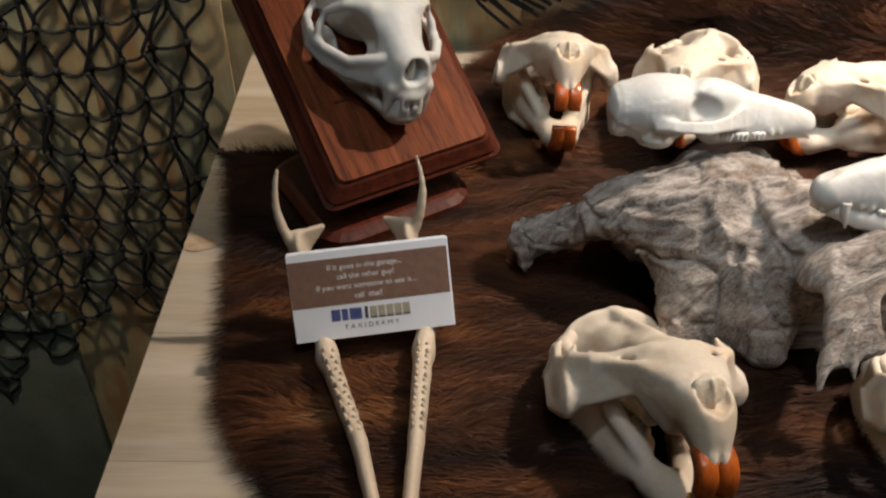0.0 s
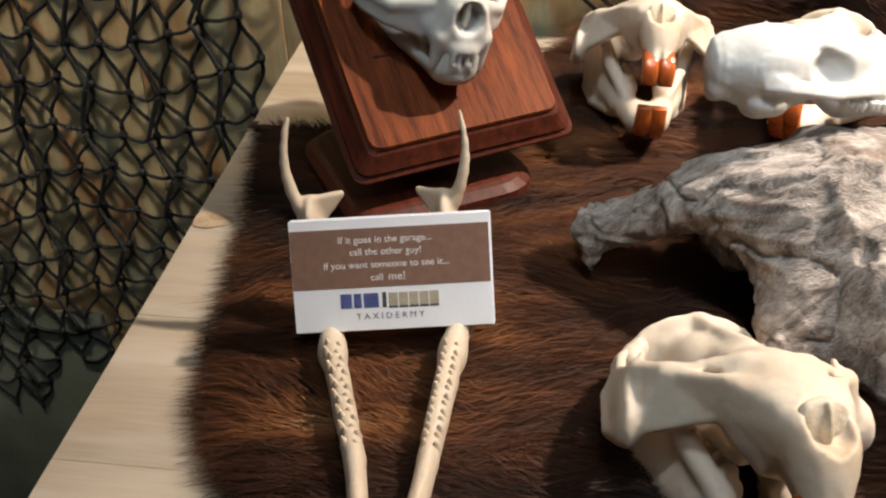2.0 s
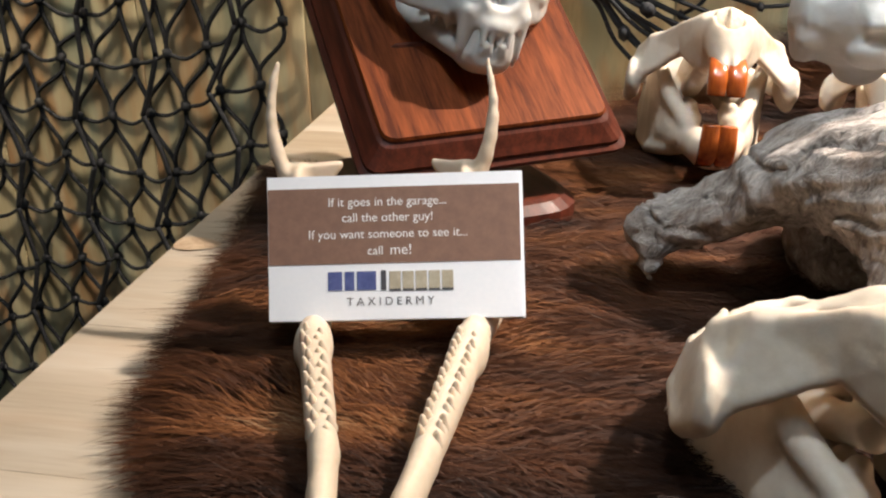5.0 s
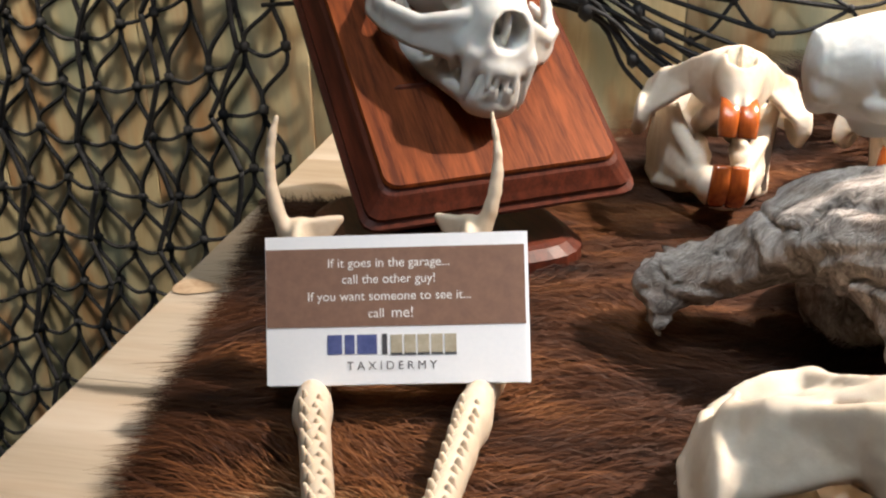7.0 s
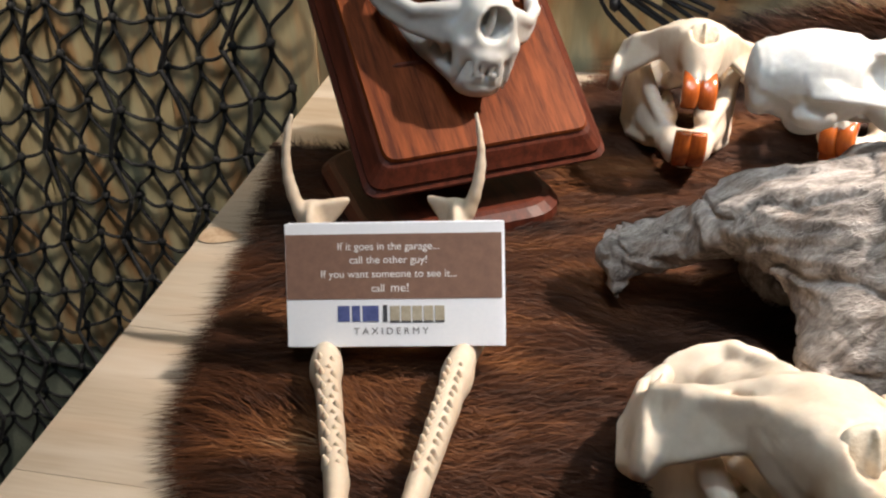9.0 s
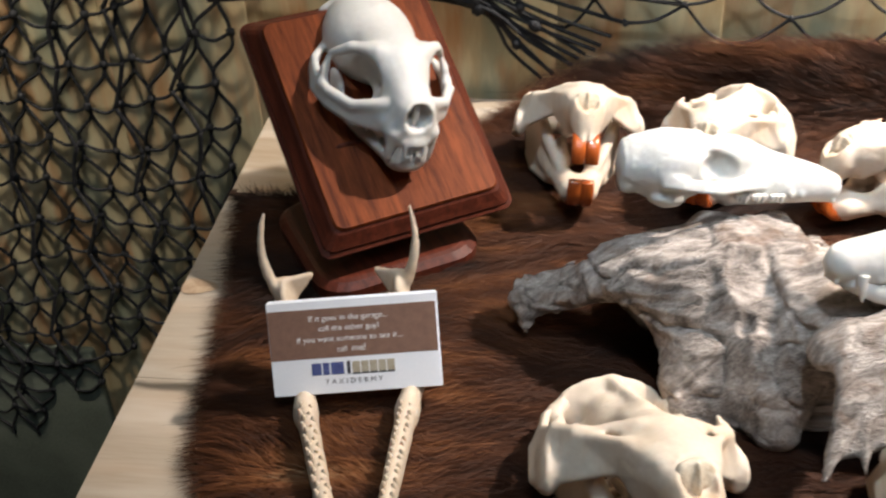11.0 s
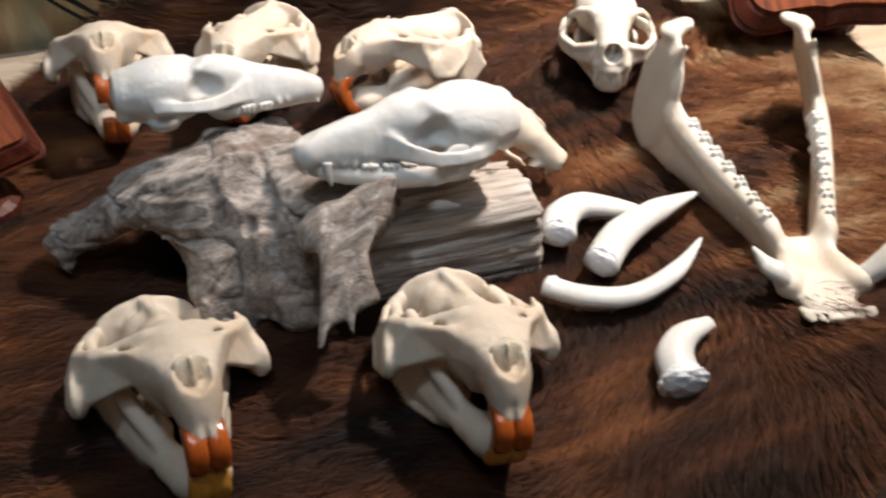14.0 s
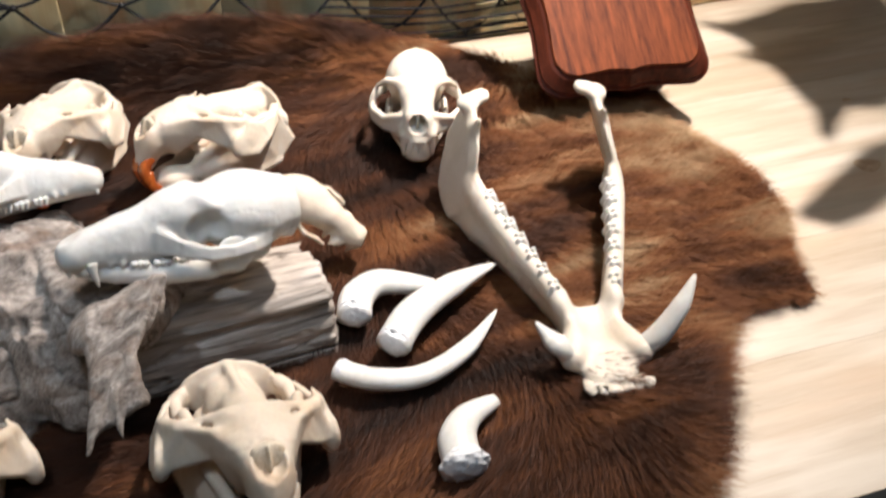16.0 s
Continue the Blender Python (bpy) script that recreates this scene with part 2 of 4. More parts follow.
def part(name, source, material, parent, label="", m=None, smooth=True):
    if isinstance(source, bmesh.types.BMesh):
        me = bpy.data.meshes.new(name)
        source.to_mesh(me)
        source.free()
        me.materials.append(material)
        me.polygons.foreach_set("use_smooth", np.full(len(me.polygons), smooth))
    else:
        me = source
    ob = new(name, me)
    ob.parent = parent
    if m is not None:
        ob.matrix_basis = m
    return tagged(ob, label)


def box(sx, sy, sz, c=(0, 0, 0), bevel=0.0, seg=2):
    bm = bmesh.new()
    bmesh.ops.create_cube(bm, size=1)
    bmesh.ops.scale(bm, vec=(sx, sy, sz), verts=bm.verts)
    bmesh.ops.translate(bm, vec=c, verts=bm.verts)
    if bevel:
        bmesh.ops.bevel(bm, geom=list(bm.edges), offset=bevel, segments=seg, profile=0.6, affect="EDGES")
    return bm


# implicit shapes, in millimetres, on arrays of points; y is folded for mirrored forms
_rng = np.random.RandomState(7)
_LAT = _rng.rand(32, 32, 32).astype(np.float32)


def vnoise(x, y, z):
    ix, iy, iz = np.floor(x).astype(int), np.floor(y).astype(int), np.floor(z).astype(int)
    fx, fy, fz = x - ix, y - iy, z - iz
    fx, fy, fz = (f * f * (3 - 2 * f) for f in (fx, fy, fz))
    out = 0
    for a in (0, 1):
        for b in (0, 1):
            for c in (0, 1):
                w = (fx if a else 1 - fx) * (fy if b else 1 - fy) * (fz if c else 1 - fz)
                out = out + w * _LAT[(ix + a) & 31, (iy + b) & 31, (iz + c) & 31]
    return out * 2 - 1


def ell(p, c, r, tilt=0.0, spin=0.0):
    x, y, z = p[0] - c[0], p[1] - c[1], p[2] - c[2]
    if spin:
        s, k = math.sin(radians(spin)), math.cos(radians(spin))
        x, y = x * k + y * s, -x * s + y * k
    if tilt:
        s, k = math.sin(radians(tilt)), math.cos(radians(tilt))
        x, z = x * k + z * s, -x * s + z * k
    k0 = np.sqrt((x / r[0]) ** 2 + (y / r[1]) ** 2 + (z / r[2]) ** 2)
    k1 = np.sqrt((x / r[0] ** 2) ** 2 + (y / r[1] ** 2) ** 2 + (z / r[2] ** 2) ** 2)
    return k0 * (k0 - 1) / np.maximum(k1, 1e-6)


def cap(p, a, b, ra, rb=None, flat=(1, 1, 1)):
    rb = ra if rb is None else rb
    d = [(b[i] - a[i]) / flat[i] for i in range(3)]
    q = [(p[i] - a[i]) / flat[i] for i in range(3)]
    h = np.clip((q[0] * d[0] + q[1] * d[1] + q[2] * d[2]) / (d[0] ** 2 + d[1] ** 2 + d[2] ** 2), 0, 1)
    return (np.sqrt(sum((q[i] - h * d[i]) ** 2 for i in range(3))) - (ra + (rb - ra) * h)) * min(flat)


def chain(p, pts, radii, flat=(1, 1, 1)):
    out = None
    for i in range(len(pts) - 1):
        d = cap(p, pts[i], pts[i + 1], radii[i], radii[i + 1], flat)
        out = d if out is None else join(out, d, 1.0)
    return out


def join(a, b, k):
    h = np.clip(0.5 + 0.5 * (b - a) / k, 0, 1)
    return b + (a - b) * h - k * h * (1 - h)


def cut(a, b, k):
    return -join(-a, b, k)


def blend(k, *fields):
    out = fields[0]
    for f in fields[1:]:
        out = join(out, f, k)
    return out


def tri(p, a, b, c, r):
    """A thin triangular sheet of half-thickness r."""
    a, b, c = (np.array(v, float) for v in (a, b, c))
    n = np.cross(b - a, c - a)

    def dot(u, o):
        return u[0] * (p[0] - o[0]) + u[1] * (p[1] - o[1]) + u[2] * (p[2] - o[2])

    far, inside = None, True
    for o, e in ((a, b - a), (b, c - b), (c, a - c)):
        h = np.clip(dot(e, o) / e.dot(e), 0, 1)
        q = sum((p[i] - o[i] - h * e[i]) ** 2 for i in range(3))
        far = q if far is None else np.minimum(far, q)
        inside = inside & (dot(np.cross(n, e), o) > 0)
    return np.sqrt(np.where(inside, dot(n, a) ** 2 / n.dot(n), far)) - r


def sheet(p, upper, lower, r):
    """A strip of bone between two edge lines of equally many points."""
    out = None
    for i in range(len(upper) - 1):
        for t in ((upper[i], upper[i + 1], lower[i]), (upper[i + 1], lower[i + 1], lower[i])):
            d = tri(p, *t, r)
            out = d if out is None else np.minimum(out, d)
    return out


def carve(name, field, lo, hi, step, material, mirrored=True):
    """Surface nets of field over the box lo..hi (millimetres), as a mesh in metres."""
    ax = [np.arange(lo[i], hi[i] + step, step, dtype=np.float32) for i in range(3)]
    x, y, z = np.meshgrid(*ax, indexing="ij")
    v = field((x, np.abs(y) if mirrored else y, z)).astype(np.float32)
    for i in range(3):
        w = [slice(None)] * 3
        for e in (0, -1):
            w[i] = e
            v[tuple(w)] = np.maximum(v[tuple(w)], 0.01)
    neg = v < 0
    n = np.array(v.shape) - 1
    acc, num = np.zeros((*n, 3), np.float32), np.zeros(n, np.int32)
    for axis in range(3):
        o = [i for i in range(3) if i != axis]
        for da in (0, 1):
            for db in (0, 1):
                s0, s1 = [None] * 3, [None] * 3
                s0[axis], s1[axis] = slice(0, -1), slice(1, None)
                for oo, dd in ((o[0], da), (o[1], db)):
                    s0[oo] = s1[oo] = slice(dd, n[oo] + dd)
                a, b = v[tuple(s0)], v[tuple(s1)]
                cross = (a < 0) != (b < 0)
                t = np.where(cross, a / np.where(cross, a - b, 1), 0)
                acc[..., axis] += np.where(cross, t, 0)
                acc[..., o[0]] += np.where(cross, da, 0)
                acc[..., o[1]] += np.where(cross, db, 0)
                num += cross
    live = num > 0
    index = np.full(n, -1, np.int64)
    index[live] = np.arange(live.sum())
    base = np.argwhere(live)
    verts = (base + acc[live] / num[live][:, None]) * step + np.array(lo)
    quads = []
    for axis in range(3):
        o = [(axis + 1) % 3, (axis + 2) % 3]
        s0, s1 = [slice(None)] * 3, [slice(None)] * 3
        s0[axis], s1[axis] = slice(0, -1), slice(1, None)
        flip = neg[tuple(s0)] != neg[tuple(s1)]
        inside = neg[tuple(s0)]
        c = np.argwhere(flip)
        c = c[(c[:, o[0]] > 0) & (c[:, o[1]] > 0) & (c[:, o[0]] < n[o[0]]) & (c[:, o[1]] < n[o[1]])]
        q = []
        for da, db in ((0, 0), (1, 0), (1, 1), (0, 1)):
            k = c.copy()
            k[:, o[0]] -= 1 - da
            k[:, o[1]] -= 1 - db
            q.append(index[k[:, 0], k[:, 1], k[:, 2]])
        q = np.stack(q, 1)
        turn = ~inside[c[:, 0], c[:, 1], c[:, 2]]
        q[turn] = q[turn][:, ::-1]
        quads.append(q)
    return mesh_of(name, verts * 0.001, np.concatenate(quads), material)


def tube(name, pts, radii, material, sides=10, flat=1.0, up=(0, 0, 1), square=1.0):
    """A tapered tube through pts (metres), smoothly curved, closed at both ends."""
    pts = [Vector(p) for p in pts]
    fine, rad = [], []
    for i in range(len(pts) - 1):
        p0, p1, p2, p3 = pts[max(i - 1, 0)], pts[i], pts[i + 1], pts[min(i + 2, len(pts) - 1)]
        steps = 5 if i < len(pts) - 2 else 6
        for k in range(steps):
            t = k / (5 if i < len(pts) - 2 else 5)
            fine.append(0.5 * ((2 * p1) + (p2 - p0) * t + (2 * p0 - 5 * p1 + 4 * p2 - p3) * t * t + (3 * p1 - p0 - 3 * p2 + p3) * t ** 3))
            rad.append(radii[i] + (radii[i + 1] - radii[i]) * t)
    verts, faces = [], []
    for i, c in enumerate(fine):
        d = (fine[min(i + 1, len(fine) - 1)] - fine[max(i - 1, 0)]).normalized()
        side = d.cross(Vector(up))
        side = side.normalized() if side.length > 1e-4 else Vector((1, 0, 0))
        top = side.cross(d)
        for k in range(sides):
            a = 2 * math.pi * k / sides
            u, v = [math.copysign(abs(w) ** square, w) for w in (math.cos(a), math.sin(a))]
            verts.append(c + side * u * rad[i] + top * v * rad[i] * flat)
    for i in range(len(fine) - 1):
        for k in range(sides):
            a, b = i * sides + k, i * sides + (k + 1) % sides
            faces.append((a, b, b + sides, a + sides))
    bm = bmesh.new()
    vs = [bm.verts.new(p) for p in verts]
    for f in faces:
        bm.faces.new([vs[i] for i in f])
    bm.faces.new(vs[:sides][::-1])
    bm.faces.new(vs[-sides:])
    me = bpy.data.meshes.new(name)
    bm.to_mesh(me)
    bm.free()
    me.materials.append(material)
    me.polygons.foreach_set("use_smooth", np.full(len(me.polygons), True))
    return me


# ---- structure ----
TURNED = -4.2
TABLE = pose(-0.151, 0.2235, 0, 0, 0, TURNED)
TABLE_L, TABLE_D = 1.75, 0.562
FLOOR_Z = -0.76

floor = tagged(new("floor", mesh_of("floor", [(-2, -2.4, FLOOR_Z), (3, -2.4, FLOOR_Z), (3, 1.2, FLOOR_Z), (-2, 1.2, FLOOR_Z)], [(0, 1, 2, 3)], FLOOR, False)),
               "dark green short-pile carpet on the floor under the table", "floor", kind="structure")

back_wall = thing("wall_back", TABLE @ pose(0, TABLE_D + 0.012, 0), "upright pine boards forming the back wall", "wall", kind="structure")
bm = box(4.6, 0.02, 3.2, (0.8, 0.030, FLOOR_Z + 1.6))
part("backing", bm, PINE_WALL, back_wall)
board_mesh = None
for i in range(34):
    if board_mesh is None:
        part("board", box(0.1306, 0.02, 3.2, (0, 0.010, FLOOR_Z + 1.6), 0.0010), PINE_WALL, back_wall, m=pose(-1.4, 0, 0))
        board_mesh = back_wall.children[-1].data
    else:
        part("board", board_mesh, PINE_WALL, back_wall, m=pose(-1.4 + 0.131 * i, random.uniform(0, 0.0015), 0))
part("skirting_cloth", box(1.3, 0.012, 0.44, (-0.9, -0.0075, FLOOR_Z + 0.22), 0.003), WALL_CLOTH, back_wall, "dark green cloth over the foot of the wall")
baseboard = part("baseboard", box(1.2, 0.016, 0.03, (0.95 + 0.38, -0.009, 0.0155), 0.003), PINE_WALL, back_wall)

for name, m, sx, sy in (("wall_left", pose(-2.0, -0.7, 0.6), 0.06, 3.9), ("wall_right", pose(3.0, -0.7, 0.6), 0.06, 3.9), ("wall_front", pose(0.5, -2.4, 0.6), 5.0, 0.06)):
    ob = new(name, bpy.data.meshes.new(name))
    bm = box(sx, sy, 2.75)
    bm.to_mesh(ob.data)
    bm.free()
    ob.data.materials.append(PLASTER)
    ob.matrix_world = m
    tagged(ob, "plain painted plaster wall closing the room", "wall", kind="structure")
ceiling = new("ceiling", bpy.data.meshes.new("ceiling"))
bm = box(5.2, 4.2, 0.06, (0.5, -0.6, 2.02))
bm.to_mesh(ceiling.data)
bm.free()
ceiling.data.materials.append(PLASTER)
tagged(ceiling, "plain plaster ceiling over the room", "ceiling", kind="structure")

# ---- table ----
table = thing("display_table", TABLE @ pose(0, 0, 0), "pale pine board display table with knots, against the wall", "table")
edges = [0.0]
while edges[-1] < TABLE_D - 0.05:
    edges.append(min(edges[-1] + random.uniform(0.085, 0.11), TABLE_D))
edges[-1] = TABLE_D
for a, b in zip(edges, edges[1:]):
    part("plank", box(TABLE_L, b - a - 0.0002, 0.028, (TABLE_L / 2, (a + b) / 2, -0.0142 + random.uniform(-0.0001, 0.0001)), 0.0004), PINE_TOP, table)
part("front_panel", box(0.735, 0.016, 0.70, (0.3775, 0.035, -0.03 - 0.35), 0.002), PANEL, table, "grey-green front panel")
part("side_panel", box(0.016, TABLE_D - 0.08, 0.70, (0.03, TABLE_D / 2, -0.03 - 0.35), 0.002), PANEL, table)
part("red_skirt", box(0.9, 0.012, 0.70, (1.23, 0.06, -0.03 - 0.35), 0.003), RED_CLOTH, table, "dark red cloth skirt")


def knot_disc(x, y, rx, ry):
    bm = bmesh.new()
    bmesh.ops.create_circle(bm, cap_ends=True, segments=20, radius=1)
    for v in bm.verts:
        k = 1 + 0.12 * math.sin(3 * math.atan2(v.co.y, v.co.x) + x * 40)
        v.co = Vector((v.co.x * rx * k, v.co.y * ry * k, 0))
    part("knot", bm, KNOT, table, "brown oval knot", m=TABLE.inverted() @ pose(x, y, 0.0006, 0, 0, TURNED))


for x, y, rx, ry in ((-0.119, 0.512, 0.012, 0.008), (-0.098, 0.624, 0.012, 0.009), (0.864, 0.506, 0.004, 0.003), (0.815, 0.42, 0.011, 0.009)):
    knot_disc(x, y, rx, ry)

# ---- pelt ----
OUTLINE = [(-0.106, 0.60), (-0.091, 0.50), (-0.088, 0.41), (-0.079, 0.345), (-0.057, 0.308), (-0.03, 0.262), (0.05, 0.222), (0.16, 0.19), (0.30, 0.172),
           (0.46, 0.174), (0.515, 0.190), (0.552, 0.230), (0.588, 0.284), (0.615, 0.312), (0.655, 0.308), (0.676, 0.302), (0.69, 0.35), (0.716, 0.39), (0.724, 0.44), (0.716, 0.478),
           # from (0.61, 0.672) to (0.53, 0.735) fur stands in for shade on the table
           (0.703, 0.524), (0.722, 0.578), (0.68, 0.588), (0.63, 0.635), (0.61, 0.672), (0.585, 0.712), (0.53, 0.735), (0.40, 0.742), (0.26, 0.752), (0.13, 0.758), (0.088, 0.73),
           (0.05, 0.69), (0.01, 0.64), (-0.05, 0.612), (-0.10, 0.618), (-0.132, 0.632)]
OUT = np.array(OUTLINE)


def edge_distance(x, y):
    """Metres inside the pelt's outline (negative outside)."""
    inside = np.zeros(x.shape, bool)
    best = np.full(x.shape, 9.0)
    for (ax, ay), (bx, by) in zip(OUT, np.roll(OUT, -1, 0)):
        t = np.clip(((x - ax) * (bx - ax) + (y - ay) * (by - ay)) / ((bx - ax) ** 2 + (by - ay) ** 2), 0, 1)
        best = np.minimum(best, np.hypot(x - ax - t * (bx - ax), y - ay - t * (by - ay)))
        inside ^= ((ay > y) != (by > y)) & (x < (bx - ax) * (y - ay) / (by - ay + 1e-12) + ax)
    return np.where(inside, best, -best)


def wall_y(x):
    return 0.776 - 0.0735 * x


def pelt_height(x, y, d):
    h = 0.003 + 0.005 * np.clip(d / 0.03, 0, 1) + 0.003 * vnoise(x * 14, y * 14, x * 0 + 3.3) * np.clip(d / 0.04, 0, 1)
    back = np.clip((y - (wall_y(x) - 0.085)) / 0.07, 0, 1)
    hump = np.clip((x - 0.10) / 0.16, 0, 1) * np.clip((0.56 - x) / 0.17, 0, 1)
    h = h + 0.050 * back * back * (3 - 2 * back) * hump ** 0.7
    front = np.clip((0.56 - np.hypot(x - 0.50, y - 0.24) * 4) / 0.56, 0, 1)
    return h + 0.020 * front * np.clip(d / 0.03, 0, 1)


pelt = thing("fur_pelt", pose(0, 0, 0), "thick brown fur pelt with reddish guard hairs lying on the table", "fur pelt")
STEP = 0.005
gx, gy = np.meshgrid(np.arange(-0.15, 0.74, STEP), np.arange(0.16, 0.78, STEP), indexing="ij")
gd = edge_distance(gx, gy)
keep = gd > -STEP * 0.4
gz = pelt_height(gx, gy, np.maximum(gd, 0))
number = np.full(gx.shape, -1)
number[keep] = np.arange(keep.sum())
cell = keep[:-1, :-1] & keep[1:, :-1] & keep[1:, 1:] & keep[:-1, 1:]
quads = np.stack([number[:-1, :-1][cell], number[1:, :-1][cell], number[1:, 1:][cell], number[:-1, 1:][cell]], 1)
part("hide", mesh_of("hide", np.stack([gx[keep], gy[keep], gz[keep]], 1), quads, HIDE), HIDE, pelt, "dark hide and underfur")


def strands(name, count, length, width, lift, seed):
    r = np.random.RandomState(seed)
    x, y = r.uniform(-0.14, 0.73, count * 2), r.uniform(0.165, 0.77, count * 2)
    d = edge_distance(x, y)
    ok = d > 0.006
    x, y, d = x[ok][:count], y[ok][:count], d[ok][:count]
    n = len(x)
    z = pelt_height(x, y, d) - 0.001
    # lie of the hair: along the length of the hide, swirling to the front at the thick end, outwards at the rim
    sm = np.clip((x - 0.28) / 0.30, 0, 1)
    sm = sm * sm * (3 - 2 * sm) * np.clip((wall_y(x) - 0.09 - y) / 0.14, 0, 1)
    ang = np.arctan2(-(0.10 + 2.4 * sm * (1 - sm)), -1 + 2 * sm)
    ang = ang + 0.75 * vnoise(x * 11, y * 11, x * 0 + 1.7) + 0.62 * vnoise(x * 48, y * 48, x * 0 + 5.1)
    dx, dy = np.cos(ang), np.sin(ang)
    e = 0.004
    ox = -(edge_distance(x + e, y) - edge_distance(x - e, y)) / (2 * e)
    oy = -(edge_distance(x, y + e) - edge_distance(x, y - e)) / (2 * e)
    rim = np.clip(1 - d / 0.03, 0, 1) * 0.9 * np.clip((wall_y(x) - 0.03 - y) / 0.05, 0, 1)
    dx, dy = dx * (1 - rim) + ox * rim, dy * (1 - rim) + oy * rim
    s = np.hypot(dx, dy) + 1e-6
    dx, dy = dx / s + r.normal(0, 0.2, n), dy / s + r.normal(0, 0.2, n)
    L = length * r.uniform(0.6, 1.25, n) * (1 - 0.35 * np.clip((x - 0.58) / 0.1, 0, 1)) * (1 - 0.55 * rim)
    hump = np.clip((pelt_height(x, y, d) - 0.018) / 0.02, 0, 1)
    up = (lift + 0.38 * np.clip((x - 0.42) / 0.15, 0, 1)) * r.uniform(0.35, 1.5, n) * (1 - 0.55 * rim) + 0.28 * hump
    y_back = wall_y(x) - 0.012
    p0 = np.stack([x, y, z], 1)
    p1 = p0 + np.stack([dx * L * 0.5, dy * L * 0.5, L * up * 0.62], 1)
    p2 = p0 + np.stack([dx * L, dy * L, L * up * (0.55 + 0.4 * hump) + r.normal(0, 0.0012, n)], 1)
    for p in (p1, p2):
        p[:, 1] = np.minimum(p[:, 1], y_back)
    p1[:, 2] = np.maximum(p1[:, 2], 0.003)
    p2[:, 2] = np.where((p2[:, 1] > 0.19), np.maximum(p2[:, 2], 0.0015), p2[:, 2])
    w = width * r.uniform(0.7, 1.3, n)
    side = np.stack([-dy, dx, r.normal(0, 0.5, n)], 1)
    side /= np.linalg.norm(side, axis=1)[:, None]
    a, b = side * w[:, None] * 0.5, side * w[:, None] * 0.42
    v = np.stack([p0 - a, p0 + a, p1 + b, p1 - b, p2], 1).reshape(-1, 3)
    k = np.arange(n)[:, None] * 5
    f = np.concatenate([k + np.array([[0, 1, 2]]), k + np.array([[0, 2, 3]]), k + np.array([[3, 2, 4]])])
    return mesh_of(name, v, f, FUR, False)


tagged(part("fur", strands("fur", 480000, 0.028, 0.00044, 0.30, 11), FUR, pelt, "long brown guard hairs"), kind="stuff")

# ---- skulls ----


def beaver_cranium(p):
    d = blend(8, ell(p, (-30, 0, 6), (29, 16.5, 13.5)), ell(p, (2, 0, 14), (26, 13, 12)), ell(p, (24, 0, 15), (26, 17, 15)), cap(p, (20, 0, 12), (52, 0, 12), 14, 12))
    d = join(d, cap(p, (15, 0, 3), (56, 0, 3), 10.5, 9.5), 6)
    # flaring crest at the back of the skull, and the low ridge along its top
    d = join(d, ell(p, (-53, 0, 6), (3.2, 28, 16)), 7)
    d = join(d, cap(p, (-51, 0, 20), (-6, 0, 25), 1.6, 1.4), 6)
    # cheek plates spread like a tent from the snout to the deep, thin arches
    top = [(42, 11, 20), (24, 21, 21), (5, 34, 16)]
    low = [(38, 10, -3), (22, 20, 8), (2, 43, -7)]
    d = join(d, sheet(p, top, low, 2.2), 9)
    top = [(5, 34, 16), (-9, 40, 13), (-24, 41, 6), (-39, 36, 7), (-48, 26, 9)]
    low = [(2, 44, -9), (-13, 46, -13), (-28, 44, -5), (-40, 37, 0), (-50, 26, 1)]
    d = join(d, sheet(p, top, low, 2.0), 5)
    d = join(d, chain(p, [(16, 12, 25), (9, 24, 21), (4, 34, 16), (-9, 40, 13)], [3.2, 2.2, 1.9, 1.6]), 6)
    d = join(d, cap(p, (-10, 40, 13), (-12, 38, 18), 2.4, 1.2), 2)
    d = join(d, chain(p, [(2, 44, -9), (-13, 46, -13), (-28, 44, -5)], [2.4, 2.8, 2.2]), 2)
    d = join(d, ell(p, (-7, 43.5, -3), (15, 2.8, 11), spin=14), 6)
    d = join(d, ell(p, (-38, 14, -6), (11, 9, 9)), 4)
    d = join(d, ell(p, (-51, 31, -2), (4, 4.5, 7)), 3)
    d = join(d, cap(p, (-14, 10, -7), (20, 9.5, -6), 5.5, 5), 3)
    d = join(d, cap(p, (53, 0, 6), (60.5, 0, -7), 11, 8.2), 4)
    d = cut(d, cap(p, (69, 0, -18), (67, 0, 0), 2.2, 0.6), 2)
    d = cut(d, ell(p, (60, 0, 26), (15, 10.5, 13), tilt=-25) + 1.6 * vnoise(p[0] * 0.22 + 7, p[1] * 0.22, p[2] * 0.22), 1.2)
    d = d + 0.35 * vnoise(p[0] * 0.11, p[1] * 0.11, p[2] * 0.11) + 0.2 * vnoise(p[0] * 0.4, p[1] * 0.4, p[2] * 0.4)
    crack = np.minimum(np.abs(vnoise(p[0] * 0.06 + 3, p[1] * 0.06, p[2] * 0.02)) - 0.02, 0) * 22
    return d - crack * 0.8


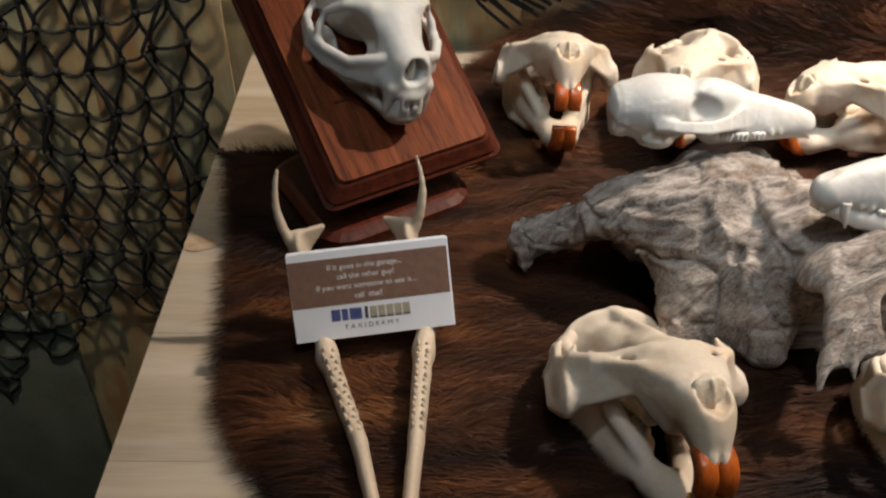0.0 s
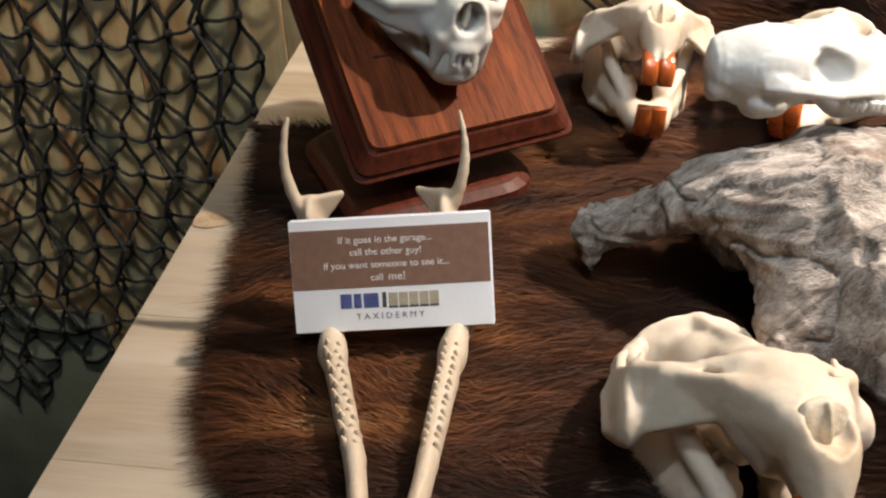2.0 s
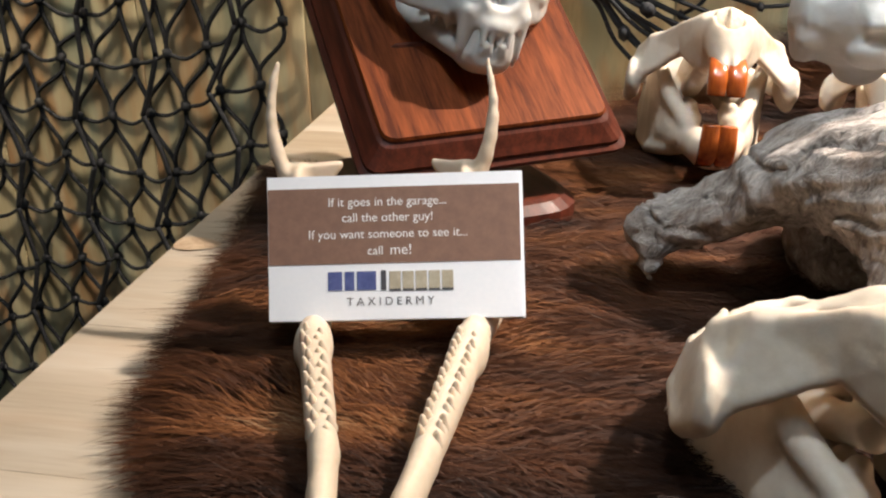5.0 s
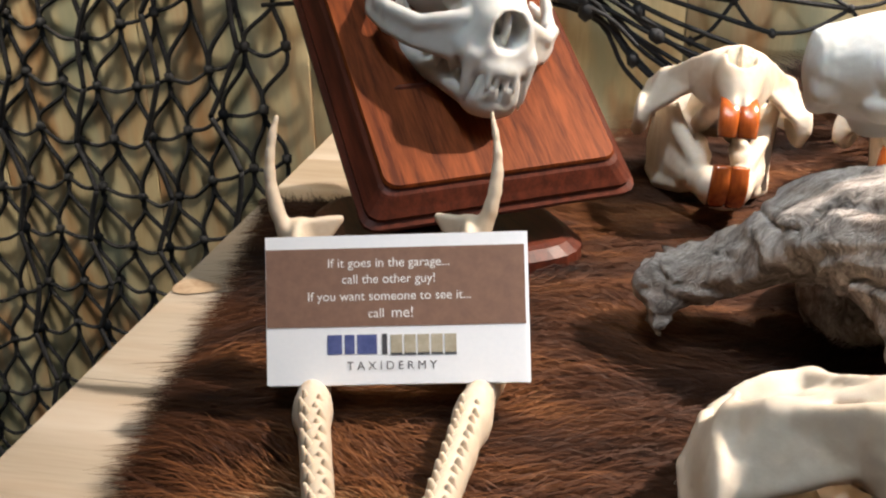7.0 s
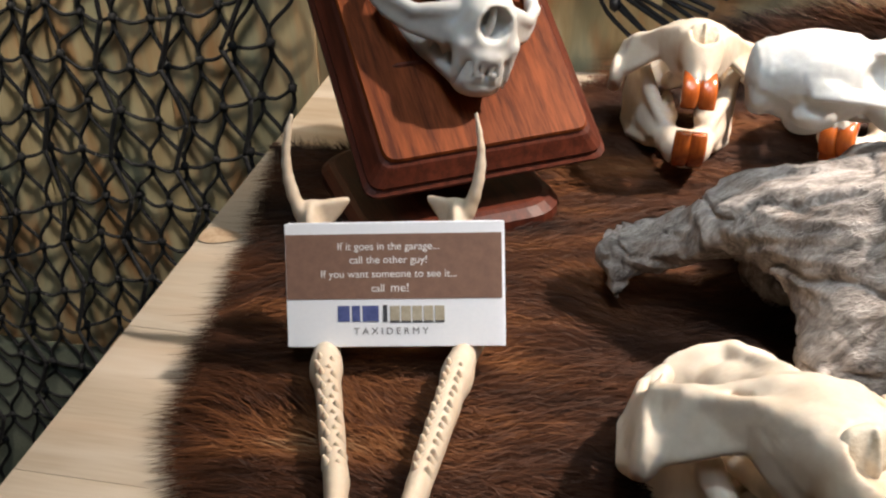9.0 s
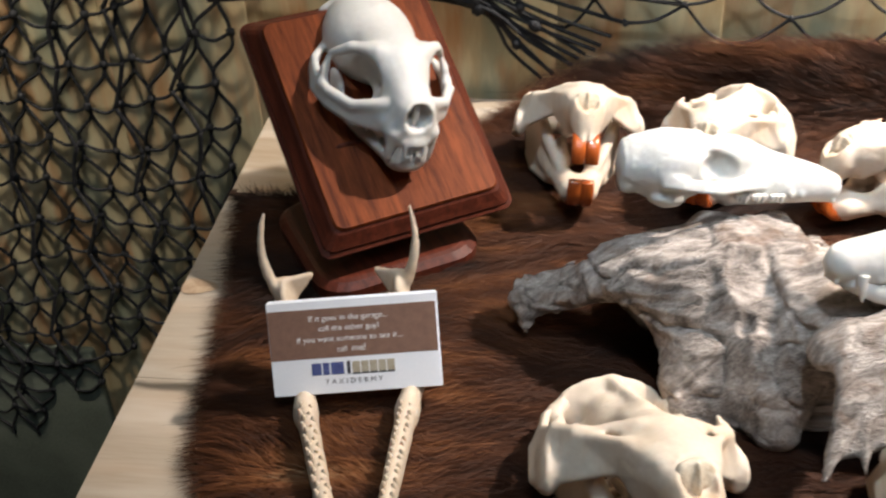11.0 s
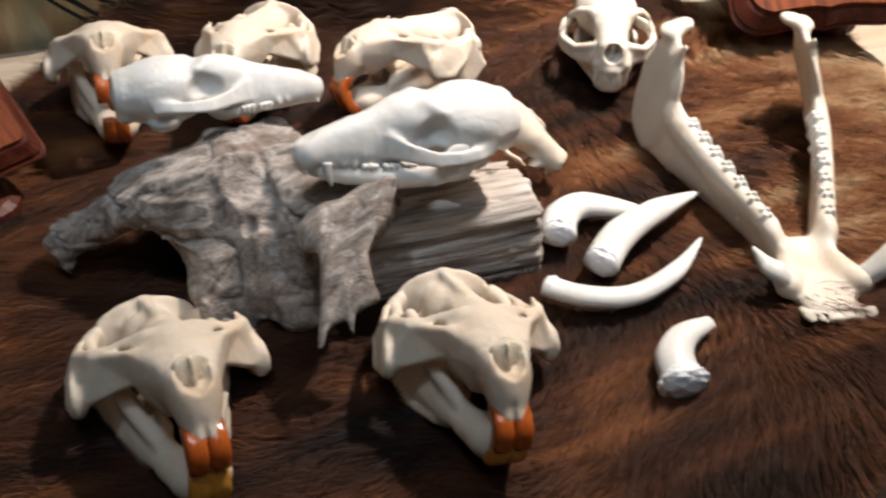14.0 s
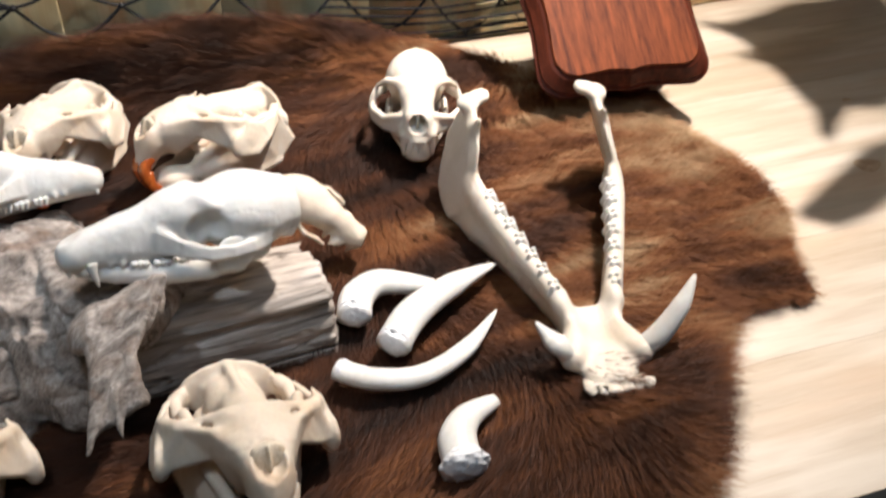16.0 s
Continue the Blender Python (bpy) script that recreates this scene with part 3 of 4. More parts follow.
def beaver_mandible(p):
    d = blend(7, ell(p, (44, 0, -30), (15, 10, 10.5)), cap(p, (44, 6, -29), (0, 18, -25), 9, 7.5))
    top = [(20, 15, -16), (-2, 25, 4), (-12, 30, 15), (-24, 31, 5), (-44, 31, 7)]
    low = [(16, 17, -34), (-4, 24, -37), (-20, 29, -37), (-38, 33, -33), (-54, 34, -18)]
    d = join(d, sheet(p, top, low, 3.2), 7)
    d = join(d, chain(p, [(26, 14, -18), (6, 24, -6), (-8, 29, 10)], [2.6, 2.4, 2.0]), 5)
    d = join(d, chain(p, [(10, 20, -35), (-20, 30, -38), (-40, 34, -33)], [3.5, 3.4, 2.8]), 3)
    d = join(d, cap(p, (-44, 30, 4), (-46, 27, 9), 4, 4), 3)
    d = join(d, cap(p, (-8, 12, -14), (18, 10, -16), 5, 5), 4)
    for x in (-6, 2, 10, 18):
        d = join(d, cap(p, (x, 11, -14), (x, 11, -9), 4, 3.4), 0.8)
    d = cut(d, ell(p, (60, 0, -20), (8, 0.8, 20)), 1)
    d = cut(d, ell(p, (28, 15, -30), (2, 3, 1.6)), 0.6)
    return d + 0.3 * vnoise(p[0] * 0.12, p[1] * 0.12, p[2] * 0.12) + 0.12 * vnoise(p[0] * 0.45, p[1] * 0.45, p[2] * 0.45)


BEAVER = dict(
    cranium=carve("cranium", beaver_cranium, (-70, -58, -20), (72, 58, 44), 1.15, BONE),
    mandible=carve("mandible", beaver_mandible, (-64, -46, -46), (66, 46, 22), 1.15, BONE),
    upper=tube("incisor", [(0.0580, 0, -0.004), (0.0640, 0, -0.0085), (0.0665, 0, -0.0150), (0.0650, 0, -0.0225)], [0.0038, 0.0041, 0.0042, 0.0038], ENAMEL, 16, 1.2, up=(0, 1, 0), square=0.5),
    lower=tube("incisor", [(0.046, 0, -0.036), (0.0570, 0, -0.0330), (0.0630, 0, -0.0250), (0.0635, 0, -0.0150)], [0.0038, 0.0041, 0.0042, 0.0038], ENAMEL, 16, 1.2, up=(0, 1, 0), square=0.5),
    socket=carve("nasal_bone", lambda p: np.minimum(ell(p, (50.5, 0, 17), (3.5, 9.4, 10)), ell(p, (53, 0, 17), (5, 1.4, 9))) + 0.9 * vnoise(p[0] * 0.3, p[1] * 0.3, p[2] * 0.12), (48, -11, 4), (64, 11, 28), 0.8, SOCKET),
)
BEAVER_AMBER = BEAVER["lower"].copy()
BEAVER_AMBER.materials[0] = AMBER


def beaver_skull(m, size, gape, label, amber=False):
    """gape: degrees by which the mandible hangs open."""
    sk = thing("beaver_skull", m, label, "skull", "beaver skulls")
    sk.scale = (size,) * 3
    part("cranium", BEAVER["cranium"], BONE, sk)
    part("nasal_bone", BEAVER["socket"], SOCKET, sk, "brown papery nasal bones")
    hinge = pose(-0.042, 0, 0.0) @ pose(0, 0, 0, 0, gape, 0) @ pose(0.042, 0, 0.0)
    jaw = part("mandible", BEAVER["mandible"], BONE, sk, m=hinge)
    for s in (1, -1):
        part("incisor", BEAVER["upper"], ENAMEL, sk, "orange front tooth", m=pose(0, 0.0049 * s, 0))
        part("incisor", BEAVER_AMBER if amber else BEAVER["lower"], ENAMEL, jaw, "orange front tooth", m=pose(0, 0.0045 * s, 0))
    return sk


beaver_skull(pose(0.2953, 0.2899, 0.0470, -8.5, -18.7, -89.3), 0.985, 0, "cream beaver skull with closed orange incisors resting on the pelt", True)
beaver_skull(pose(0.1446, 0.3240, 0.0425, -9.5, -22.0, -77.5), 1.05, 6, "cream beaver skull with parted orange incisors resting on the pelt", True)
beaver_skull(pose(0.1342, 0.6224, 0.0605, -4, -23, -90), 0.924, 12, "cream beaver skull with wide open orange incisors facing out")
beaver_skull(pose(0.2345, 0.6150, 0.0540, 4, -8, -118), 0.92, 0, "cream beaver skull half hidden behind a fox skull")
beaver_skull(pose(0.3395, 0.5790, 0.054, 10, -3, -160), 0.88, 0, "cream beaver skull turned sideways on the pelt")


def fox_cranium(p):
    d = blend(8, ell(p, (-35, 0, 4), (29, 25.5, 21.5)), ell(p, (-4, 0, 9), (22, 14, 12)), chain(p, [(0, 0, 5), (30, 0, 0), (57, 0, -5)], [13, 10.4, 7.5], (1, 0.9, 1.1)))
    d = join(d, cap(p, (2, 0, -8), (54, 0, -9), 12.5, 7.2, (1, 1, 0.95)), 6)
    d = join(d, ell(p, (58.5, 0, -8), (6.5, 7.2, 6.5)), 4)
    d = join(d, cap(p, (-58, 0, 17), (-18, 0, 22), 1.6, 1.2), 7)
    d = join(d, ell(p, (-60, 0, 3), (3.4, 16, 12.5)), 9)
    d = join(d, cap(p, (-4, 8, 18), (-11, 15.5, 14), 2.8, 1.4), 6)
    d = cut(d, ell(p, (-6, 23, 1.5), (12.5, 14, 12)), 1.6)
    top = [(17, 11, 2), (6, 18, -3), (-6, 23.5, -6), (-18, 26, -6), (-29, 25.5, -5), (-39, 22, -3)]
    low = [(17, 11, -8), (6, 19, -9.5), (-6, 24.5, -11), (-18, 27, -10.5), (-29, 26.5, -9), (-39, 23, -8)]
    d = join(d, sheet(p, top, low, 1.6), 4)
    d = cut(d, ell(p, (62, 0, 3.5), (9, 4.2, 4.2), tilt=-20), 1.2)
    d = join(d, ell(p, (-36, 11, -15), (10, 8, 6)), 4)
    d = join(d, ell(p, (-60, 7, -8), (4, 4, 5)), 4)
    for x, y, h, r in ((41, 7.6, 14.2, 1.6), (35, 8.6, 15.0, 1.9), (0, 13.5, 14.0, 2.4)):
        d = join(d, cap(p, (x, y, -12), (x + 0.6, y + 0.5, -h), r, 0.5), 1.4)
    for y in (1.6, 4.2):
        d = join(d, cap(p, (59, y, -11), (60.5, y, -16.5), 1.5, 0.9), 0.6)
    d = d + 0.35 * vnoise(p[0] * 0.13, p[1] * 0.13, p[2] * 0.13) + 0.15 * vnoise(p[0] * 0.45, p[1] * 0.45, p[2] * 0.45)
    return d - np.minimum(np.abs(vnoise(p[0] * 0.05 + 2, p[1] * 0.07, p[2] * 0.03)) - 0.02, 0) * 16


def fox_mandible(p):
    d = chain(p, [(55, 2.5, -18), (38, 6.5, -21.5), (14, 12.5, -23), (-8, 18, -22), (-22, 22, -18)], [3.2, 4.2, 5.0, 5.2, 4.5], (1, 0.65, 1.1))
    d = join(d, ell(p, (-20, 22, -13), (11, 2.4, 10)), 4)
    d = join(d, cap(p, (-26, 23, -14), (-34, 22, -13), 3, 2.6), 3)
    d = join(d, cap(p, (53, 5, -18), (54, 6.5, -9), 2.6, 0.7), 1)
    for i in range(7):
        d = join(d, cap(p, (42 - 6.5 * i, 6 + 1.5 * i, -19), (42 - 6.5 * i, 6 + 1.5 * i, -15.5), 2.0, 0.9), 0.8)
    return d + 0.25 * vnoise(p[0] * 0.13, p[1] * 0.13, p[2] * 0.13)


FOX = carve("cranium", fox_cranium, (-68, -34, -30), (66, 34, 32), 0.95, WHITE_BONE)
FANG = tube("canine", [(0.0505, 0, -0.0100), (0.0502, 0.0005, -0.0145), (0.0488, 0.0010, -0.0190), (0.0476, 0.0013, -0.0228)], [0.0032, 0.0027, 0.0017, 0.0004], WHITE_BONE, 9, 0.85)


def cheek_tooth(p):
    return blend(0.8, cap(p, (3, 0, 0), (2.6, 0, -4.2), 1.9, 0.5), cap(p, (-0.5, 0, 0), (-0.5, 0, -3.4), 2.0, 0.7), cap(p, (-3.4, 0, 0), (-3.2, 0, -2.6), 1.6, 0.7))


CHEEK_TOOTH = carve("cheek_tooth", cheek_tooth, (-6, -4, -6), (6, 4, 3), 0.6, WHITE_BONE, False)


def fangs(owner, canines=True):
    for side in (1, -1):
        for x, y in ((27, 10.4), (16, 13), (6, 14)):
            part("cheek_tooth", CHEEK_TOOTH, WHITE_BONE, owner, m=pose(x * 0.001, side * y * 0.001, -0.0135, 0, 0, -14 * side))
    if not canines:
        return
    for side in (1, -1):
        part("canine", FANG, WHITE_BONE, owner, "long pointed canine tooth", m=pose(0, 0.0078 * side, 0) @ Matrix.Diagonal((1, side, 1, 1)))


FOX_JAW = carve("mandible", fox_mandible, (-42, -34, -38), (62, 34, -4), 1.1, WHITE_BONE)
sk = thing("fox_skull", pose(0.2920, 0.3905, 0.1150, 12, -14, 192), "bleached white fox skull with jaw lying on the driftwood", "skull", "fox skulls")
sk.scale = (1.02,) * 3
part("cranium", FOX, WHITE_BONE, sk)
part("mandible", FOX_JAW, WHITE_BONE, sk, m=pose(0, 0, 0.0024))
fangs(sk)
sk = thing("fox_skull", pose(0.1995, 0.4650, 0.1160, -30, 0, -2), "bleached white fox skull without jaw, tilted on the driftwood", "skull", "fox skulls")
sk.scale = (0.91,) * 3
part("cranium", FOX, WHITE_BONE, sk)
fangs(sk, False)


def cat_cranium(p):
    d = blend(8, ell(p, (-28, 0, 6), (31, 23, 20)), ell(p, (4, 0, 13), (21, 17, 13)), cap(p, (14, 0, 9), (37, 0, 3), 13, 10.5))
    d = join(d, cap(p, (22, 6.5, -5), (38, 6, -6), 9.5, 7.5), 5)
    d = join(d, chain(p, [(12, 12, 20), (4, 21, 18), (-3, 28, 12)], [4.6, 3.4, 1.8]), 4)
    d = cut(d, ell(p, (15, 22, 6), (14.5, 12.5, 13)), 2)
    d = cut(d, ell(p, (-12, 28, 0), (13, 8, 12)), 3)
    # cheek arch: a deep blade that rings the eye socket from below
    top = [(30, 13, 2), (21, 24, -2), (9, 31.5, -2), (-4, 33.5, -1), (-18, 31, 1), (-30, 23, 1)]
    low = [(31, 12, -10), (21, 24, -10), (9, 32, -9), (-4, 34.5, -7), (-18, 31.5, -4), (-30, 24, -4)]
    d = join(d, sheet(p, top, low, 1.9), 3)
    d = join(d, chain(p, [(31, 11, 4), (22, 24, -2), (9, 31.5, -2)], [2.6, 2.0, 1.9]), 2.5)
    d = join(d, chain(p, [(2, 32.5, -2), (-1, 31.5, 4), (-3, 29.5, 9)], [3.0, 2.2, 1.4]), 2.5)
    d = cut(d, ell(p, (47, 0, 4), (12, 6.4, 7)), 1.5)
    d = join(d, ell(p, (40, 0, 4), (3, 1, 6)), 1)
    d = join(d, ell(p, (43, 0, -9), (5, 8, 4)), 3)
    d = join(d, ell(p, (-30, 12, -14), (11, 8, 8)), 4)
    d = join(d, ell(p, (-55, 0, 4), (3, 20, 13)), 4)
    d = join(d, cap(p, (-52, 0, 18), (-24, 0, 25), 1.4, 1.0), 4)
    d = join(d, cap(p, (41, 9.5, -6), (41.5, 10.5, -23), 4.0, 0.8), 1.5)
    for y in (1.6, 4.6):
        d = join(d, cap(p, (46, y, -10), (46.5, y, -15), 1.6, 1.0), 0.5)
    for x, y, h in ((31, 12.5, 15), (23, 15.5, 17), (15, 17, 14)):
        d = join(d, cap(p, (x, y, -9), (x, y, -h), 2.8, 0.8), 1)
    return d + 0.35 * vnoise(p[0] * 0.12, p[1] * 0.12, p[2] * 0.12) + 0.12 * vnoise(p[0] * 0.5, p[1] * 0.5, p[2] * 0.5)


def cat_mandible(p):
    d = blend(5, ell(p, (40, 0, -21), (7, 8.5, 6)), cap(p, (38, 5, -21), (2, 17, -18), 5, 5.5))
    d = join(d, ell(p, (-10, 21, -12), (12, 2.6, 10)), 4)
    d = join(d, cap(p, (43, 6, -19), (45, 6.5, -9), 3, 0.8), 1)
    for i in range(4):
        d = join(d, cap(p, (30 - 7 * i, 10 + 2.4 * i, -18), (30 - 7 * i, 10 + 2.4 * i, -12), 2.4, 0.8), 0.8)
    for y in (1.4, 4):
        d = join(d, cap(p, (46, y, -18), (47, y, -14), 1.3, 0.9), 0.6)
    return d + 0.25 * vnoise(p[0] * 0.13, p[1] * 0.13, p[2] * 0.13)


CAT = carve("cranium", cat_cranium, (-62, -42, -26), (54, 42, 36), 1.05, WHITE_BONE)
CAT_JAW = carve("mandible", cat_mandible, (-28, -34, -32), (52, 34, 2), 1.1, WHITE_BONE)
sk = thing("bobcat_skull", pose(0.0069, 0.5677, 0.1225, -12, 6, -66), "bleached white bobcat skull with jaw fixed to the mahogany stand", "skull", "cat skulls")
sk.scale = (1.27,) * 3
part("cranium", CAT, WHITE_BONE, sk)
part("mandible", CAT_JAW, WHITE_BONE, sk)
CAT_CREAM, CAT_JAW_CREAM = CAT.copy(), CAT_JAW.copy()
CAT_CREAM.materials[0] = CAT_JAW_CREAM.materials[0] = JAW_BONE
sk = thing("cat_skull", pose(0.4941, 0.5652, 0.0485, -1, -5.6, -110), "small cream cat skull with jaw resting on the pelt", "skull", "cat skulls")
sk.scale = (1.03,) * 3
part("cranium", CAT_CREAM, JAW_BONE, sk)
part("mandible", CAT_JAW_CREAM, JAW_BONE, sk)


def small_cranium(p):
    d = blend(5, ell(p, (-12, 0, 2), (19, 13, 10)), cap(p, (5, 0, 1), (23, 0, -2), 8.6, 7.4))
    d = join(d, chain(p, [(17, 8, -3), (8, 15, -2), (-3, 17, -1), (-14, 12, -2)], [2.2, 1.6, 1.4, 2.0]), 2)
    d = cut(d, ell(p, (9, 11.5, 2), (6.5, 5, 6)), 1.5)
    d = cut(d, ell(p, (31, 0, 0), (6, 4.4, 4)), 1)
    d = join(d, cap(p, (24, 5, -6), (24, 5.5, -13), 1.6, 0.5), 0.8)
    for x in (18, 13, 8):
        d = join(d, cap(p, (x, 7, -6), (x, 7.5, -10), 1.6, 0.6), 0.6)
    d = join(d, ell(p, (-18, 7, -8), (7, 4.5, 4)), 2)
    return d + 0.3 * vnoise(p[0] * 0.2, p[1] * 0.2, p[2] * 0.2)


sk = thing("mink_skull", pose(0.3852, 0.4531, 0.0527, 15.5, 33.8, -33.2), "tiny cream mink skull leaning behind the driftwood", "skull")
sk.scale = (1.15,) * 3
part("cranium", carve("cranium", small_cranium, (-36, -22, -18), (34, 22, 16), 0.75, BONE), BONE, sk)

# ---- driftwood ----


def wander(p):
    x, y, z = p
    warp = 5 * vnoise(x * 0.02, y * 0.05, z * 0.05)
    return x, y + warp * 0.5, z + warp * 0.4


def squared_log(p):
    x, y, z = p
    q = wander(p)
    qx, qy, qz = q[0] - 300, (q[1] - 400) + 0.02 * (q[0] - 300), q[2] - 37 + 0.05 * (q[0] - 300)
    bx, by, bz = np.abs(qx) - 62, np.abs(qy) - 22 + 0.12 * qz, np.abs(qz) - 20
    d = np.sqrt(np.maximum(bx, 0) ** 2 + np.maximum(by, 0) ** 2 + np.maximum(bz, 0) ** 2) + np.minimum(np.maximum(bx, np.maximum(by, bz)), 0) - 6.5
    d = np.maximum(d, x + 0.1 * (z - 40) + 0.2 * (y - 398) - 367 + 3 * vnoise(y * 0.2, z * 0.4, z * 0))
    grain = 1.2 * vnoise(x * 0.010, y * 0.28, z * 0.34) + 1.0 * vnoise(x * 0.02, y * 0.7, z * 0.95)
    split = np.minimum(np.abs(vnoise(x * 0.006, y * 0.05, z * 0.13)) - 0.09, 0) * 62 + np.minimum(np.abs(vnoise(x * 0.010, y * 0.1, z * 0.30 + 4)) - 0.10, 0) * 26
    return d - grain - split


def gnarled_root(p):
    x, y, z = p
    q = wander(p)
    burl = blend(12, ell(q, (205, 432, 68), (58, 42, 31)), ell(q, (160, 442, 66), (34, 26, 22)), ell(q, (246, 402, 68), (40, 36, 32)))
    arm = chain(q, [(152, 444, 64), (122, 449, 51), (92, 454, 40)], [16, 11.5, 10.5], (1, 1, 1.05))
    arm = join(arm, cap(q, (98, 452, 40), (92, 447, 28), 7, 4), 3)
    arm = join(arm, cap(q, (97, 455, 46), (84, 458, 52), 4, 2), 3)
    arm = np.maximum(arm, 86 - x + 9 * vnoise(y * 0.16, z * 0.2, z * 0))
    leg = chain(q, [(184, 412, 66), (180, 390, 46), (176, 372, 12)], [25, 19, 13], (1, 0.8, 1))
    leg2 = chain(q, [(224, 394, 62), (220, 374, 46), (218, 366, 24)], [24, 17, 11], (1, 0.8, 1))
    skirt = ell(q, (202, 384, 38), (30, 13, 34))
    d = blend(9, burl, leg, leg2, skirt)
    d = join(d, arm, 8)
    d = join(d, cap(q, (180, 480, 30), (290, 470, 30), 30, 24), 14)
    d = np.maximum(d, z - 101 - 4 * vnoise(x * 0.03, y * 0.03, z * 0))
    wx, wy, wz = x + 12 * vnoise(y * 0.03, z * 0.03, x * 0.03), y + 8 * vnoise(x * 0.03 + 3, y * 0.03, z * 0.03), z + 12 * vnoise(x * 0.035, y * 0.035, z * 0.035 + 7)
    fold = 2.3 * (1 - 3.0 * np.abs(vnoise(wx * 0.028, wy * 0.028, wz * 0.036))) + 1.0 * (1 - 3 * np.abs(vnoise(wx * 0.06 + 5, wy * 0.06, wz * 0.08)))
    # growth lines that flow round the knots
    turn = vnoise(wx * 0.017 + 4, wy * 0.017, wz * 0.022)
    grain = 0.6 * np.sin(turn * 30) + 0.35 * np.sin(turn * 73 + 2 * vnoise(x * 0.06, y * 0.06, z * 0.06))
    fibre = 0.6 * vnoise(wx * 0.10, wy * 0.5, wz * 0.14) + 0.4 * vnoise(wx * 0.2, wy * 1.0, wz * 0.3)
    split = np.minimum(np.abs(vnoise(wx * 0.03 + 9, wy * 0.03, wz * 0.04)) - 0.045, 0) * 95
    pit = np.minimum(vnoise(x * 0.07 + 5, y * 0.07, z * 0.07) + 0.6, 0) * 16
    calm = 0.75 + 0.25 * np.clip((x - 120) / 35, 0, 1) * np.clip((z - 34) / 22, 0, 1)
    return d - calm * (fold + split + pit) - grain - fibre


wood = thing("driftwood_log", pose(0, 0, 0), "grey weathered driftwood root with a squared log end on the pelt", "driftwood")
part("log", carve("log", squared_log, (222, 352, 4), (384, 446, 84), 1.2, DRIFT, False), DRIFT, wood, "cracked squared grey log")
part("root", carve("root", gnarled_root, (76, 322, 4), (302, 520, 118), 1.45, ROOT, False), ROOT, wood, "gnarled grey root burl")


def splinter(p):
    x, y, z = p
    # a flat torn slab, narrow in the middle, frayed at its foot
    top = [(236, 352, 92), (239, 343, 88), (232, 331, 79), (229, 322, 71), (226, 313, 62)]
    low = [(272, 357, 108), (262, 345, 99), (250, 333, 88), (248, 323, 79), (250, 315, 72)]
    d = sheet(p, top, low, 4.2)
    d = join(d, cap(p, (229, 322, 71), (221, 303, 56), 4.5, 1.4), 3)
    d = join(d, cap(p, (240, 322, 76), (237, 304, 60), 4.5, 1.6), 2)
    d = join(d, cap(p, (236, 350, 92), (228, 328, 74), 4, 2), 3)
    d = join(d, chain(p, [(262, 362, 92), (232, 356, 86)], [12, 11]), 6)
    u = x * 0.8 - z * 0.62
    g = 1.7 * vnoise(u * 0.30, y * 0.03, z * 0.02) + 0.6 * vnoise(u * 0.8, y * 0.04, z * 0.03)
    return d - g


part("splinter", carve("splinter", splinter, (200, 296, 55), (276, 370, 120), 1.1, ROOT, False), ROOT, wood, "split grey splinter of wood")

# ---- mahogany stands ----


def slab(outline, levels):
    """A solid with that outline, stepped in through levels of (inset scale, height)."""
    bm = bmesh.new()
    rings = []
    cx, cy = sum(p[0] for p in outline) / len(outline), sum(p[1] for p in outline) / len(outline)
    hx, hy = max(abs(p[0] - cx) for p in outline), max(abs(p[1] - cy) for p in outline)
    for inset, z in levels:
        kx, ky = (hx - inset) / hx, (hy - inset) / hy
        rings.append([bm.verts.new((cx + (x - cx) * kx, cy + (y - cy) * ky, z)) for x, y in outline])
    n = len(outline)
    for a, b in zip(rings, rings[1:]):
        for i in range(n):
            bm.faces.new((a[i], a[(i + 1) % n], b[(i + 1) % n], b[i]))
    bm.faces.new(rings[0][::-1])
    bm.faces.new(rings[-1])
    return bm


def rounded(w, d, r, k=5):
    pts = []
    for sx, sy, a0 in ((1, 1, 0), (-1, 1, 90), (-1, -1, 180), (1, -1, 270)):
        for i in range(k + 1):
            a = radians(a0 + 90 * i / k)
            pts.append((sx * (w / 2 - r) + r * math.cos(a), sy * (d / 2 - r) + r * math.sin(a)))
    return pts


def ogee(w, d):
    """A plaque outline: rounded corners, each side drawn in a little either side of its middle."""
    pts = []
    for x, y in rounded(w, d, 0.020, 8):
        pts.append((x, y))
    full = []
    for (ax, ay), (bx, by) in zip(pts, pts[1:] + pts[:1]):
        long_side = math.hypot(bx - ax, by - ay) > 0.03
        for k in range(10 if long_side else 1):
            t = k / 10
            dent = 0.0032 * math.sin(math.pi * t) * abs(math.sin(2 * math.pi * t)) ** 0.7 if long_side else 0
            x, y = ax + (bx - ax) * t, ay + (by - ay) * t
            full.append((x - math.copysign(dent, x) if abs(bx - ax) < 0.001 else x, y - math.copysign(dent, y) if abs(by - ay) < 0.001 else y))
    return full


EDGE = [(0.0, 0.0), (-0.001, 0.002), (-0.001, 0.004), (0.0015, 0.0055), (0.0015, 0.0075), (0.004, 0.010), (0.008, 0.0145), (0.0105, 0.016), (0.011, 0.0172)]


